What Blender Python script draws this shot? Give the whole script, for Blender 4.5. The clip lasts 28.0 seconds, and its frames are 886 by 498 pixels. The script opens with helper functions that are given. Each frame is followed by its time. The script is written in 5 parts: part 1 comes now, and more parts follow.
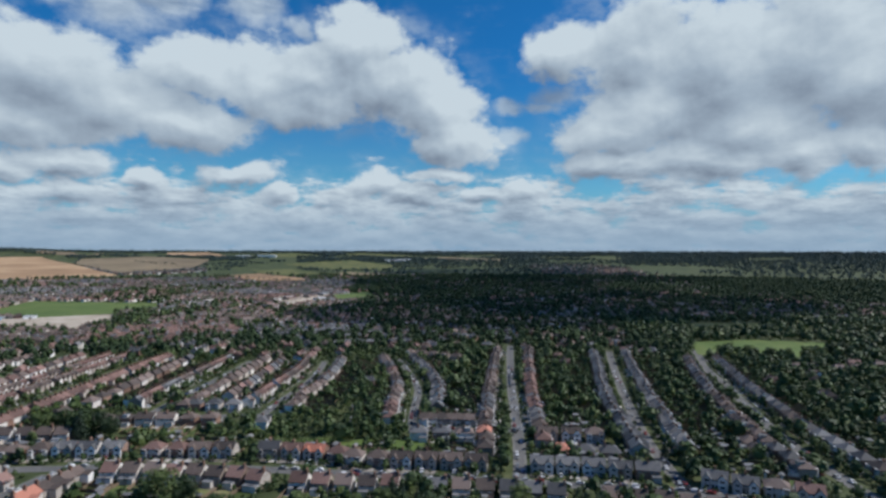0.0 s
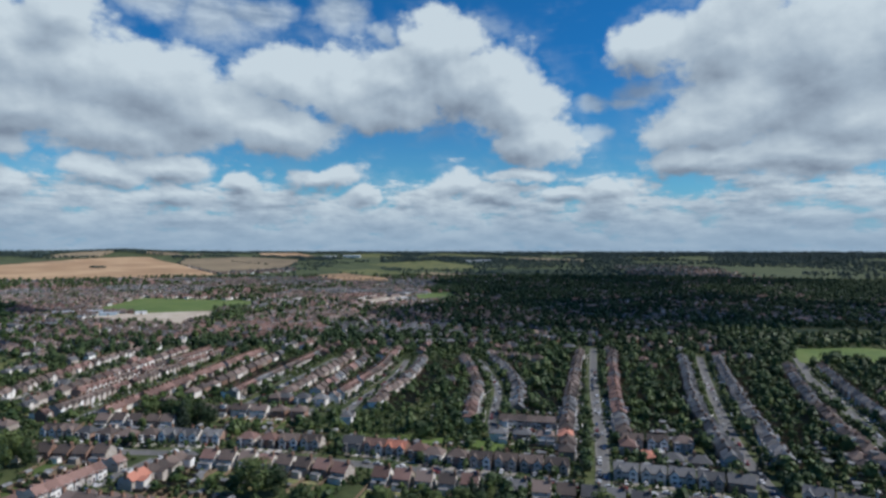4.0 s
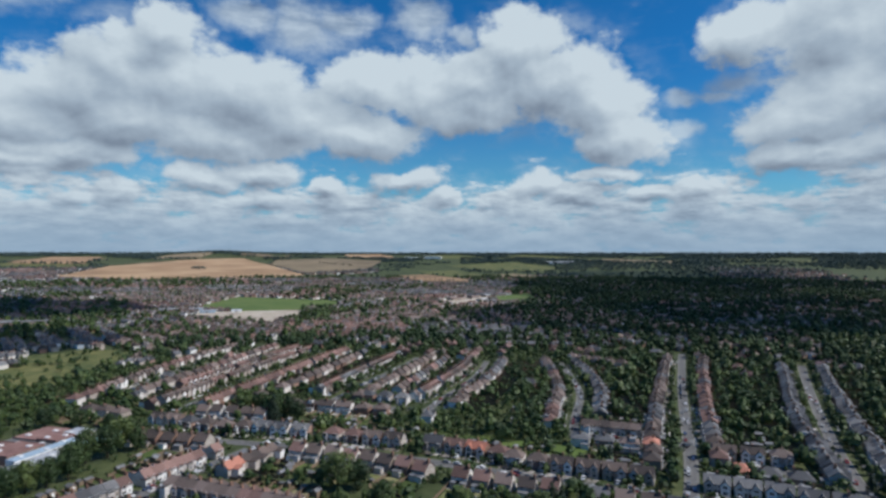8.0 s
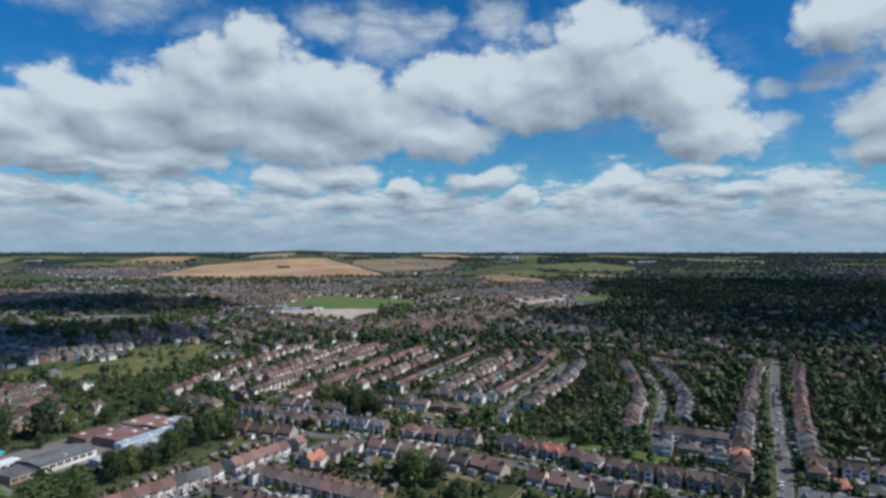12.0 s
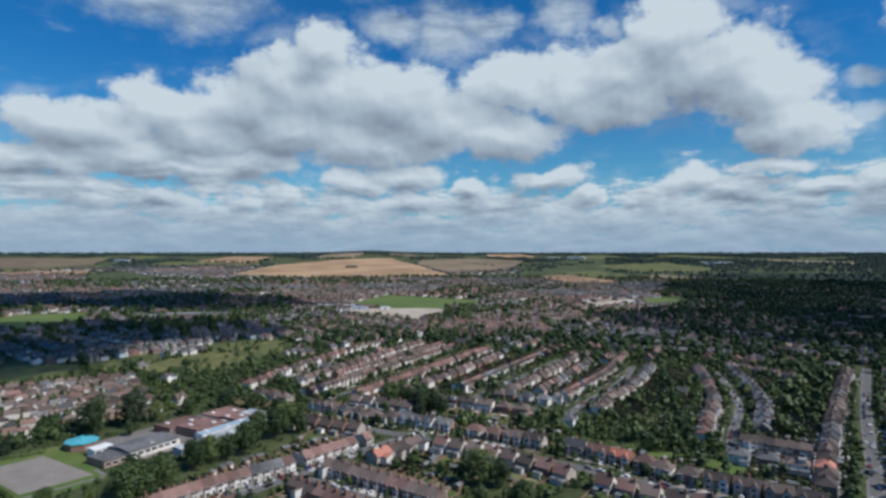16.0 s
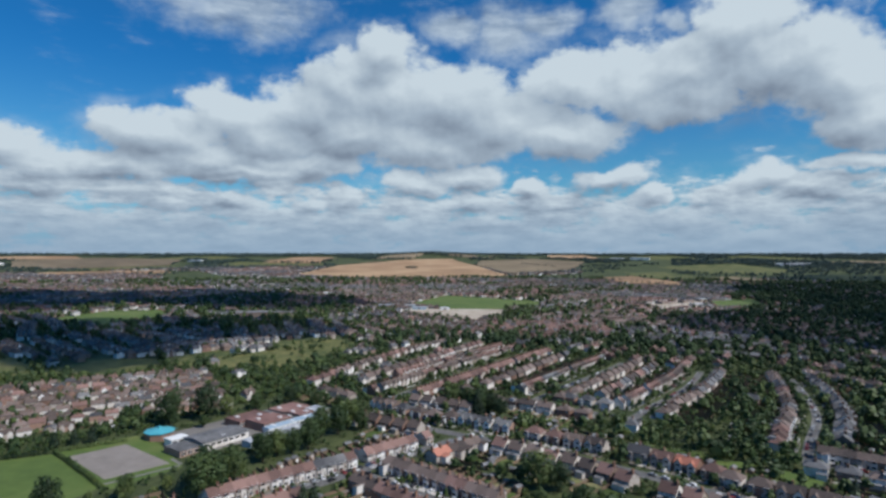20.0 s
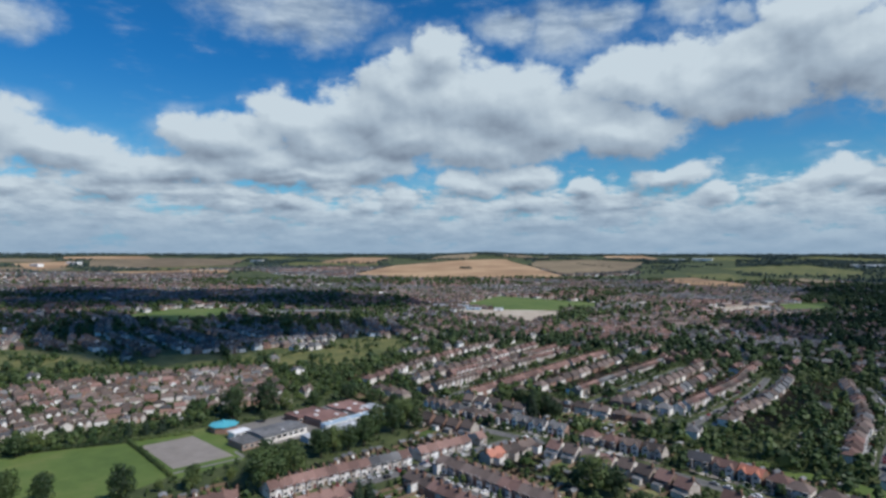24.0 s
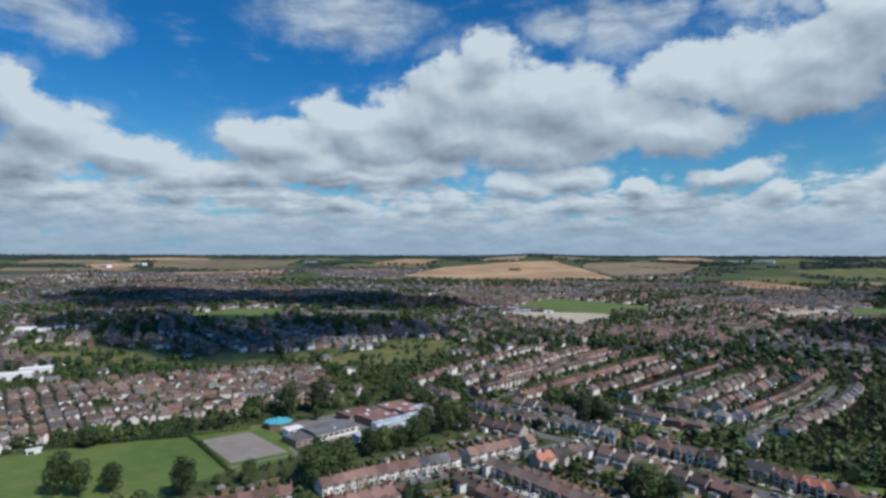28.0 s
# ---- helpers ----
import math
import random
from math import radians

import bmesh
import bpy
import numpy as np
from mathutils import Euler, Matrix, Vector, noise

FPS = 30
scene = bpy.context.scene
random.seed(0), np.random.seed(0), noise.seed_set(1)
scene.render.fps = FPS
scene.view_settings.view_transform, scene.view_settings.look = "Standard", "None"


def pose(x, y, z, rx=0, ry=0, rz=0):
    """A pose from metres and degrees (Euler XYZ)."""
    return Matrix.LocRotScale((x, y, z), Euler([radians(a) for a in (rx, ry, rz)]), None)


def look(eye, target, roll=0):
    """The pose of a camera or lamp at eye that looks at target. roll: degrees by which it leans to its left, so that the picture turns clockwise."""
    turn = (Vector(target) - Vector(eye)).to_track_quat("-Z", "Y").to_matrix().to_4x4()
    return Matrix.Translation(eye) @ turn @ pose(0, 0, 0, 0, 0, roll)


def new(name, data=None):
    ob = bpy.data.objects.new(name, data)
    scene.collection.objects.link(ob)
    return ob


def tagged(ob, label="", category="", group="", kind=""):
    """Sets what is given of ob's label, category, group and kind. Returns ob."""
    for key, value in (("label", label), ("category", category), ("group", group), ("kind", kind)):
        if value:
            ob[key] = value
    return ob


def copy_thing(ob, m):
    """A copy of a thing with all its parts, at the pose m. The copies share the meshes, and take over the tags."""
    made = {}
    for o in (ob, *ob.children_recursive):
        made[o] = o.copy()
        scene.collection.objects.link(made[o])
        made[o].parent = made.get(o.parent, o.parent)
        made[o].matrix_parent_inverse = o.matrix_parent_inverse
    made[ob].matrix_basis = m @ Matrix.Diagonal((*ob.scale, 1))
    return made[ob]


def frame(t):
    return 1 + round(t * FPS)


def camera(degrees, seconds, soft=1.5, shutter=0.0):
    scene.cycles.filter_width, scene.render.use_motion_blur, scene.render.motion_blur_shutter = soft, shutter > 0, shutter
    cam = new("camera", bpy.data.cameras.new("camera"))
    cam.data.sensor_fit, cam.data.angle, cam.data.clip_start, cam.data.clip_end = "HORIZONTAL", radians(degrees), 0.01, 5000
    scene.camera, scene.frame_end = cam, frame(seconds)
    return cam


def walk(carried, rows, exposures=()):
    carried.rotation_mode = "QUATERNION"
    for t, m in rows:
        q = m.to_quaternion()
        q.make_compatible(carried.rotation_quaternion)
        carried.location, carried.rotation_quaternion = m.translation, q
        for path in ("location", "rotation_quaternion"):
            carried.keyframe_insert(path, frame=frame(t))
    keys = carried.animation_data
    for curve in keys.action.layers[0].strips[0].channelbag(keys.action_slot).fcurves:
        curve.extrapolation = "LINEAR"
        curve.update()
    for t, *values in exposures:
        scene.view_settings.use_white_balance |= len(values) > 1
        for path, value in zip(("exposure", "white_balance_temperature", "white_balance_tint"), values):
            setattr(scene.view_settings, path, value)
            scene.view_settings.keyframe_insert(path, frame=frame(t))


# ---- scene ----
# A hovering camera 110 m above a suburb turns slowly to its left.
cam = camera(74.15, 28.0, soft=2.9)
walk(cam, [
    (0, pose(0.00, 0.00, 110.00, 90.271, -0.111, 0.002)),
    (1, pose(0.19, -0.18, 110.05, 90.284, -0.100, 1.994)),
    (2, pose(0.39, -0.36, 110.10, 90.277, -0.092, 3.989)),
    (3, pose(0.58, -0.53, 110.14, 90.279, -0.084, 5.953)),
    (4, pose(0.77, -0.71, 110.19, 90.298, -0.073, 7.898)),
    (5, pose(0.96, -0.89, 110.24, 90.330, -0.061, 9.844)),
    (6, pose(1.16, -1.07, 110.29, 90.365, -0.047, 11.804)),
    (7, pose(1.35, -1.25, 110.34, 90.396, -0.034, 13.775)),
    (8, pose(1.54, -1.43, 110.39, 90.417, -0.023, 15.743)),
    (9, pose(1.73, -1.60, 110.43, 90.427, -0.013, 17.686)),
    (10, pose(1.93, -1.78, 110.48, 90.427, -0.006, 19.582)),
    (11, pose(2.12, -1.96, 110.53, 90.420, -0.001, 21.413)),
    (12, pose(2.31, -2.14, 110.58, 90.411, 0.003, 23.169)),
    (13, pose(2.50, -2.32, 110.63, 90.403, 0.006, 24.848)),
    (14, pose(2.70, -2.50, 110.67, 90.400, 0.008, 26.459)),
    (15, pose(2.89, -2.67, 110.72, 90.404, 0.009, 28.013)),
    (16, pose(3.08, -2.85, 110.77, 90.414, 0.010, 29.526)),
    (17, pose(3.27, -3.03, 110.82, 90.430, 0.009, 31.010)),
    (18, pose(3.47, -3.21, 110.87, 90.447, 0.006, 32.474)),
    (19, pose(3.66, -3.39, 110.92, 90.464, -0.000, 33.918)),
    (20, pose(3.85, -3.57, 110.96, 90.478, -0.010, 35.338)),
    (21, pose(4.04, -3.74, 111.01, 90.488, -0.023, 36.723)),
    (22, pose(4.24, -3.92, 111.06, 90.496, -0.038, 38.064)),
    (23, pose(4.43, -4.10, 111.11, 90.506, -0.052, 39.356)),
    (24, pose(4.62, -4.28, 111.16, 90.522, -0.063, 40.604)),
    (25, pose(4.81, -4.46, 111.20, 90.550, -0.071, 41.821)),
    (26, pose(5.01, -4.64, 111.25, 90.592, -0.075, 43.027)),
    (27, pose(5.20, -4.81, 111.30, 90.642, -0.084, 44.233)),
    (28, pose(5.39, -4.99, 111.35, 90.680, -0.116, 45.405)),
])

# ---- light ----
SUN_AZ, SUN_EL = 86.0, 46.0          # degrees clockwise from +y, degrees up
scene.view_settings.exposure = -0.2
sun_to = Vector((math.sin(radians(SUN_AZ)) * math.cos(radians(SUN_EL)),
                 math.cos(radians(SUN_AZ)) * math.cos(radians(SUN_EL)), math.sin(radians(SUN_EL))))
sun = new("sun", bpy.data.lights.new("sun", "SUN"))
sun.data.energy, sun.data.angle, sun.data.color = 4.9, radians(0.53), (1.0, 0.96, 0.91)
sun.matrix_world = look(sun_to * 3000, (0, 0, 0))

world = bpy.data.worlds.new("sky")
scene.world = world
world.use_nodes = True


class Nodes:
    """Short hand for node trees."""

    def __init__(self, tree):
        self.tree = tree

    def add(self, kind):
        return self.tree.nodes.new(kind)

    def put(self, socket, value):
        if isinstance(value, bpy.types.NodeSocket):
            self.tree.links.new(value, socket)
        else:
            socket.default_value = value

    def math(self, op, a, b=0.0, c=0.0, clamp=False):
        node = self.add("ShaderNodeMath")
        node.operation, node.use_clamp = op, clamp
        for s, v in zip(node.inputs, (a, b, c)):
            self.put(s, v)
        return node.outputs[0]

    def vec(self, op, a, b=(0, 0, 0), c=(0, 0, 0)):
        node = self.add("ShaderNodeVectorMath")
        node.operation = op
        for s, v in zip(node.inputs, (a, b, c)):
            self.put(s, v)
        return node.outputs["Value"] if op in ("LENGTH", "DOT_PRODUCT") else node.outputs[0]

    def noise(self, vector, scale, detail=4.0, rough=0.55, out=0):
        node = self.add("ShaderNodeTexNoise")
        self.put(node.inputs["Vector"], vector)
        node.inputs["Scale"].default_value, node.inputs["Detail"].default_value = scale, detail
        node.inputs["Roughness"].default_value = rough
        return node.outputs[out]

    def span(self, value, a, b, smooth=True):
        node = self.add("ShaderNodeMapRange")
        node.interpolation_type = "SMOOTHSTEP" if smooth else "LINEAR"
        self.put(node.inputs["Value"], value)
        node.inputs["From Min"].default_value, node.inputs["From Max"].default_value = a, b
        return node.outputs[0]

    def mix(self, fac, a, b, blend="MIX"):
        node = self.add("ShaderNodeMix")
        node.data_type, node.blend_type = "RGBA", blend
        self.put(node.inputs[0], fac)
        for s, v in ((node.inputs[6], a), (node.inputs[7], b)):
            self.put(s, v if isinstance(v, bpy.types.NodeSocket) else (*v[:3], 1.0))
        return node.outputs[2]

    def ramp(self, fac, stops):
        node = self.add("ShaderNodeValToRGB")
        self.put(node.inputs[0], fac)
        e = node.color_ramp.elements
        while len(e) < len(stops):
            e.new(0.5)
        for el, (p, c) in zip(e, stops):
            el.position, el.color = p, (*c, 1.0)
        return node.outputs[0]


# cumulus heaps of the broken cloud cover: azimuth, height, half width, half height in degrees
CLOUD_EAST = [(11.7, 18.6, 3.7, 2.4), (18.4, 18.1, 6.5, 5.2), (25.6, 15.9, 8.5, 6.0), (32.7, 16.2, 7.1, 6.0),
              (36.8, 14.2, 5.7, 5.4), (20.9, 12.5, 8.2, 3.4), (27.8, 11.2, 7.4, 3.8), (16.9, 10.8, 6.1, 2.0),
              (24.2, 8.3, 10.1, 2.2), (31.5, 8.3, 4.4, 2.3), (36.1, 8.7, 2.9, 2.4), (16.4, 8.2, 5.6, 1.6),
              (-8.0, 19.5, 4.3, 3.4), (-4.7, 16.4, 6.0, 4.1), (-1.4, 13.9, 5.0, 3.4), (0.9, 10.7, 4.4, 2.7),
              (-12.2, 16.6, 6.8, 3.5)]
CLOUD_MID = [(-41.0, 18.9, 3.2, 2.4), (-44.4, 16.4, 4.6, 2.9), (-47.4, 13.7, 5.4, 3.0), (-40.2, 15.2, 6.8, 3.8),
             (-34.8, 14.4, 7.1, 3.9), (-28.8, 12.7, 8.2, 3.2), (-22.7, 16.0, 6.0, 2.8), (-24.4, 11.3, 7.7, 2.4),
             (-35.9, 10.7, 9.7, 2.4), (-43.3, 11.0, 7.2, 3.1), (-16.8, 15.8, 4.8, 3.3), (-13.1, 14.1, 6.2, 2.8),
             (-56.6, 13.1, 3.4, 1.8), (-54.0, 12.2, 5.4, 2.4), (-60.7, 10.5, 5.5, 2.0), (-51.7, 10.7, 6.5, 2.4),
             (-57.4, 8.5, 6.7, 1.6), (-48.3, 8.2, 7.7, 1.3)]
CLOUD_WEST = [(-81.9, 12.4, 2.5, 3.2), (-79.3, 10.1, 4.2, 2.7),
              (-73.6, 8.8, 5.2, 1.9), (-80.4, 7.3, 4.5, 1.8), (-69.1, 7.7, 5.1, 1.7), (-64.8, 7.9, 6.4, 1.8),
              (-70.5, 6.1, 5.9, 1.1), (-78.1, 5.2, 5.5, 1.0), (-54.4, 7.2, 9.6, 1.1)]
CLOUD_LOW = [(-19.5, 7.2, 3.2, 1.1), (-6.6, 6.3, 3.1, 1.4), (-2.9, 5.4, 3.6, 1.2), (-38.1, 6.7, 3.7, 1.3),
             (-33.2, 7.6, 4.4, 1.4), (-26.6, 6.2, 2.2, 1.0), (-44.9, 5.2, 1.8, 1.2), (-48.3, 4.6, 1.9, 0.7),
             (-16.2, 5.3, 2.4, 0.9), (-11.6, 4.9, 1.2, 0.7), (-24.4, 4.9, 3.8, 0.9), (-32.6, 4.9, 4.9, 1.0),
             (0.2, 7.2, 3.9, 0.9), (3.9, 5.5, 2.8, 0.7), (7.7, 5.5, 2.5, 1.1), (-55.3, 4.8, 3.5, 0.8),
             (-60.6, 4.6, 3.5, 0.8)]


CLOUD_THIN = [(-80.5, 20.6, 4.0, 2.6), (-77.6, 18.4, 3.0, 1.6), (-54.6, 22.0, 6.6, 2.5), (-28.8, 21.0, 4.2, 2.6), (-34.8, 21.4, 3.6, 1.3),
              (-18.4, 21.7, 2.4, 1.9), (-13.6, 20.7, 1.9, 0.8), (5.5, 11.0, 2.2, 0.8), (6.6, 14.0, 1.6, 0.7), (9.9, 13.9, 1.5, 0.6),
              (10.9, 14.9, 1.8, 0.9), (-25.0, 21.5, 3.0, 1.2)]


def cloud_group():
    """How far a direction (azimuth, height in degrees) lies inside the clouds."""
    g = bpy.data.node_groups.new("cloud_cover", "ShaderNodeTree")
    g.interface.new_socket("Place", in_out="INPUT", socket_type="NodeSocketVector")
    g.interface.new_socket("Depth", in_out="OUTPUT", socket_type="NodeSocketFloat")
    g.interface.new_socket("Soft", in_out="OUTPUT", socket_type="NodeSocketFloat")
    g.interface.new_socket("Thin", in_out="OUTPUT", socket_type="NodeSocketFloat")
    n = Nodes(g)
    place = n.add("NodeGroupInput").outputs[0]
    warp = n.vec("SUBTRACT", n.noise(place, 0.16, 3.0, 0.55, out=1), (0.5, 0.5, 0.5))
    warp = n.vec("MULTIPLY", warp, (6.0, 3.6, 0.0))
    fine = n.vec("SUBTRACT", n.noise(place, 0.55, 5.0, 0.6, out=1), (0.5, 0.5, 0.5))
    fine = n.vec("MULTIPLY", fine, (1.6, 1.4, 0.0))
    coarse = n.vec("ADD", place, warp)
    p = n.vec("ADD", coarse, fine)

    def heaps(at, blend):
        best = None
        for az, el, ra, re in CLOUD_EAST + CLOUD_MID + CLOUD_WEST + CLOUD_LOW:
            ra, re = ra * 1.07, re * 1.08
            q = n.vec("MULTIPLY_ADD", at, (1 / ra, 1 / re, 0), (-az / ra, -el / re, 0))
            d = n.math("SUBTRACT", 1.0, n.vec("LENGTH", q))
            best = d if best is None else n.math("SMOOTH_MAX", best, d, blend)
        return best

    soft, best = heaps(coarse, 0.3), heaps(p, 0.15)
    thin = -1.0
    for az, el, ra, re in CLOUD_THIN:
        q = n.vec("MULTIPLY_ADD", p, (0.8 / ra, 0.8 / re, 0), (-0.8 * az / ra, -0.8 * el / re, 0))
        thin = n.math("MAXIMUM", thin, n.math("SUBTRACT", 1.0, n.vec("LENGTH", q)))
    # the layer that closes up towards the horizon, and the rest of the sky
    flat = n.vec("MULTIPLY", place, (0.07, 0.26, 0.0))
    sep = n.add("ShaderNodeSeparateXYZ")
    n.put(sep.inputs[0], p)
    low = n.math("MULTIPLY_ADD", n.span(sep.outputs[1], 11.5, 3.0), 0.95, -0.55)
    low = n.math("ADD", low, n.math("MULTIPLY", n.math("SUBTRACT", n.noise(flat, 2.4, 7.0, 0.62), 0.5), 2.1))
    best = n.math("SMOOTH_MAX", best, low, 0.15)
    soft = n.math("SMOOTH_MAX", soft, low, 0.2)
    high = n.math("MULTIPLY_ADD", n.noise(place, 0.045, 5.0, 0.55), 3.0, -1.85)
    high = n.math("SUBTRACT", high, n.math("MULTIPLY", n.span(sep.outputs[1], 27.0, 23.0), 3.0))
    best = n.math("MAXIMUM", best, high)
    puff = n.math("SUBTRACT", n.noise(n.vec("MULTIPLY", place, (0.8, 1.15, 0.0)), 0.34, 9.0, 0.63), 0.5)
    out = n.add("NodeGroupOutput")
    n.put(out.inputs[1], soft)
    n.put(out.inputs[2], n.math("ADD", thin, n.math("MULTIPLY", puff, 1.3)))
    n.put(out.inputs[0], n.math("ADD", best, n.math("MULTIPLY", puff, 1.35)))
    return g


def build_sky():
    n = Nodes(world.node_tree)
    world.node_tree.nodes.clear()
    sky = n.add("ShaderNodeTexSky")
    sky.sky_type, sky.sun_disc, sky.sun_elevation, sky.sun_rotation = "NISHITA", False, radians(SUN_EL), radians(SUN_AZ)
    sky.altitude, sky.air_density, sky.dust_density, sky.ozone_density = 200.0, 1.0, 0.4, 2.5
    way = n.add("ShaderNodeTexCoord").outputs["Generated"]
    sep = n.add("ShaderNodeSeparateXYZ")
    n.put(sep.inputs[0], way)
    x, y, z = sep.outputs
    deg = 180 / math.pi
    az = n.math("MULTIPLY", n.math("ARCTAN2", x, y), deg)
    el = n.math("MULTIPLY", n.math("ARCSINE", z), deg)
    place = n.add("ShaderNodeCombineXYZ")
    n.put(place.inputs[0], az)
    n.put(place.inputs[1], el)
    place = place.outputs[0]
    cover = cloud_group()

    def depth(v):
        node = n.add("ShaderNodeGroup")
        node.node_tree = cover
        n.put(node.inputs[0], v)
        return node.outputs

    d0, s0, t0 = depth(place)
    reach = n.math("MULTIPLY_ADD", n.span(el, 2.0, 14.0), 0.85, 0.15)
    step = n.vec("MULTIPLY", (1.4, 2.6, 0), n.vec("ADD", (0, 0, 0), reach))      # towards the sun
    s1 = depth(n.vec("ADD", place, step))[1]
    d1 = depth(n.vec("ADD", place, n.vec("MULTIPLY", step, (0.3, 0.3, 0))))[0]
    amount = n.span(d0, -0.12, 0.3)
    veil = n.math("MULTIPLY", n.span(s0, -0.55, 0.1), n.span(n.noise(n.vec("MULTIPLY", place, (0.12, 0.2, 0.0)), 1.6, 6.0, 0.6), 0.42, 0.75))
    amount = n.math("MAXIMUM", amount, n.math("MULTIPLY", veil, 0.5))
    amount = n.math("MAXIMUM", amount, n.math("MULTIPLY", n.span(t0, -0.25, 0.75), 0.75))
    lit = n.math("MULTIPLY_ADD", n.math("SUBTRACT", s0, s1), 0.55, 0.6)
    lit = n.math("ADD", lit, n.math("MULTIPLY", n.math("SUBTRACT", d0, d1), 0.3))
    lit = n.math("ADD", lit, n.math("MULTIPLY_ADD", n.noise(place, 0.12, 4.0, 0.5), 0.9, -0.45))
    lit = n.math("SUBTRACT", lit, n.math("MULTIPLY", n.span(s0, 0.2, 1.0), 0.22), clamp=True)
    small = n.noise(n.vec("MULTIPLY", place, (0.3, 0.85, 0.0)), 1.15, 7.0, 0.6)
    lit = n.math("ADD", lit, n.math("MULTIPLY", n.math("MULTIPLY_ADD", small, 1.15, -0.6), n.span(el, 10.0, 5.0)), clamp=True)
    cloud = n.ramp(lit, [(0.1, CLOUD_DARK), (0.45, CLOUD_GREY), (0.85, CLOUD_WHITE)])
    cloud = n.mix(n.math("MULTIPLY", n.span(el, 6.0, 0.0), 0.8), cloud, CLOUD_FAR)
    tint = n.mix(n.span(el, 5.0, 19.0), SKY_LOW, SKY_HIGH)
    blue = n.mix(1.0, sky.outputs[0], tint, "MULTIPLY")
    blue = n.mix(n.math("MULTIPLY", n.span(el, 7.0, 0.0), 0.9), blue, HORIZON)
    total = n.mix(amount, blue, cloud)
    back = n.add("ShaderNodeBackground")
    n.put(back.inputs[0], total)
    back.inputs[1].default_value = 0.1
    n.put(n.add("ShaderNodeOutputWorld").inputs[0], back.outputs[0])


CLOUD_DARK, CLOUD_GREY, CLOUD_WHITE = (2.3, 2.95, 3.9), (4.0, 5.0, 6.1), (6.5, 7.6, 8.45)
CLOUD_FAR, HORIZON, SKY_LOW, SKY_HIGH = (3.0, 4.4, 6.0), (2.4, 4.1, 6.2), (0.38, 0.88, 1.1), (0.11, 0.7, 1.18)
build_sky()

# ---- materials ----


def surface(name, stops, rough=0.85, scale=0.5, patch=0.03, bump=0.0, vary="object", metal=0.0, spread=0.5, spec=0.3, grain=1.1, wash=1.0):
    """Colour between stops by a value made of the piece's own chance, large patches and fine grain."""
    m = bpy.data.materials.new(name)
    m.use_nodes = True
    n = Nodes(m.node_tree)
    bsdf = m.node_tree.nodes["Principled BSDF"]
    at = n.add("ShaderNodeNewGeometry").outputs["Position"]
    fine, wide = n.noise(at, scale, 5.0, 0.65), n.noise(at, patch, 3.0, 0.5)
    if vary == "object":
        own = n.add("ShaderNodeObjectInfo").outputs["Random"]
    elif vary == "island":
        own = n.add("ShaderNodeNewGeometry").outputs["Random Per Island"]
    else:
        own = 0.5
    mixed = n.math("ADD", n.math("MULTIPLY", n.math("SUBTRACT", fine, 0.5), grain),
                   n.math("MULTIPLY", n.math("SUBTRACT", wide, 0.5), wash))
    value = n.math("ADD", n.math("MULTIPLY_ADD", own, spread, 0.5 - spread / 2), mixed, clamp=True)
    n.put(bsdf.inputs["Base Color"], n.ramp(value, stops))
    bsdf.inputs["Roughness"].default_value, bsdf.inputs["Metallic"].default_value = rough, metal
    bsdf.inputs["Specular IOR Level"].default_value = spec
    if bump:
        b = n.add("ShaderNodeBump")
        b.inputs["Strength"].default_value, b.inputs["Distance"].default_value = bump, 0.2
        n.put(b.inputs["Height"], fine)
        n.put(bsdf.inputs["Normal"], b.outputs[0])
    return m


def both(name, stops, **more):
    """The same surface for things of their own and for joined ones."""
    return surface(name, stops, **more), surface(name + "_joined", stops, **{"vary": "island", **{k: v for k, v in more.items() if k != "vary"}})


ROOF = {
    "brown": both("brown_roof_tiles", [(0.1, (0.056, 0.046, 0.043)), (0.5, (0.112, 0.085, 0.074)), (0.9, (0.205, 0.155, 0.135))], scale=1.5, bump=0.3, spread=0.7),
    "grey": both("grey_slates", [(0.1, (0.05, 0.051, 0.056)), (0.5, (0.095, 0.095, 0.1)), (0.9, (0.19, 0.187, 0.187))], scale=1.5, bump=0.3, rough=0.7, spread=0.7),
    "red": both("red_clay_tiles", [(0.1, (0.09, 0.056, 0.048)), (0.5, (0.16, 0.096, 0.082)), (0.9, (0.27, 0.165, 0.14))], scale=1.5, bump=0.3, spread=0.7),
    "orange": both("new_orange_tiles", [(0.1, (0.28, 0.115, 0.08)), (0.5, (0.4, 0.16, 0.11)), (0.9, (0.48, 0.22, 0.16))], scale=1.5, bump=0.3),
}
WALL = {
    "brick": both("red_brown_brick", [(0.1, (0.14, 0.085, 0.065)), (0.5, (0.24, 0.145, 0.11)), (0.9, (0.36, 0.25, 0.2))], scale=2.5, bump=0.2),
    "render": both("pale_render", [(0.05, (0.3, 0.25, 0.21)), (0.5, (0.56, 0.52, 0.48)), (0.9, (0.8, 0.79, 0.77))], scale=1.0, spread=0.9),
    "mixed": both("pebbledash_and_brick", [(0.1, (0.17, 0.12, 0.1)), (0.5, (0.33, 0.28, 0.24)), (0.9, (0.68, 0.65, 0.61))], scale=1.0, spread=1.0),
}
FRAME = surface("white_window_frame", [(0.2, (0.6, 0.6, 0.6)), (0.8, (0.8, 0.8, 0.8))], rough=0.5)
GLASS = surface("dark_window_glass", [(0.2, (0.012, 0.013, 0.015)), (0.8, (0.035, 0.037, 0.042))], rough=0.25, spec=0.25)
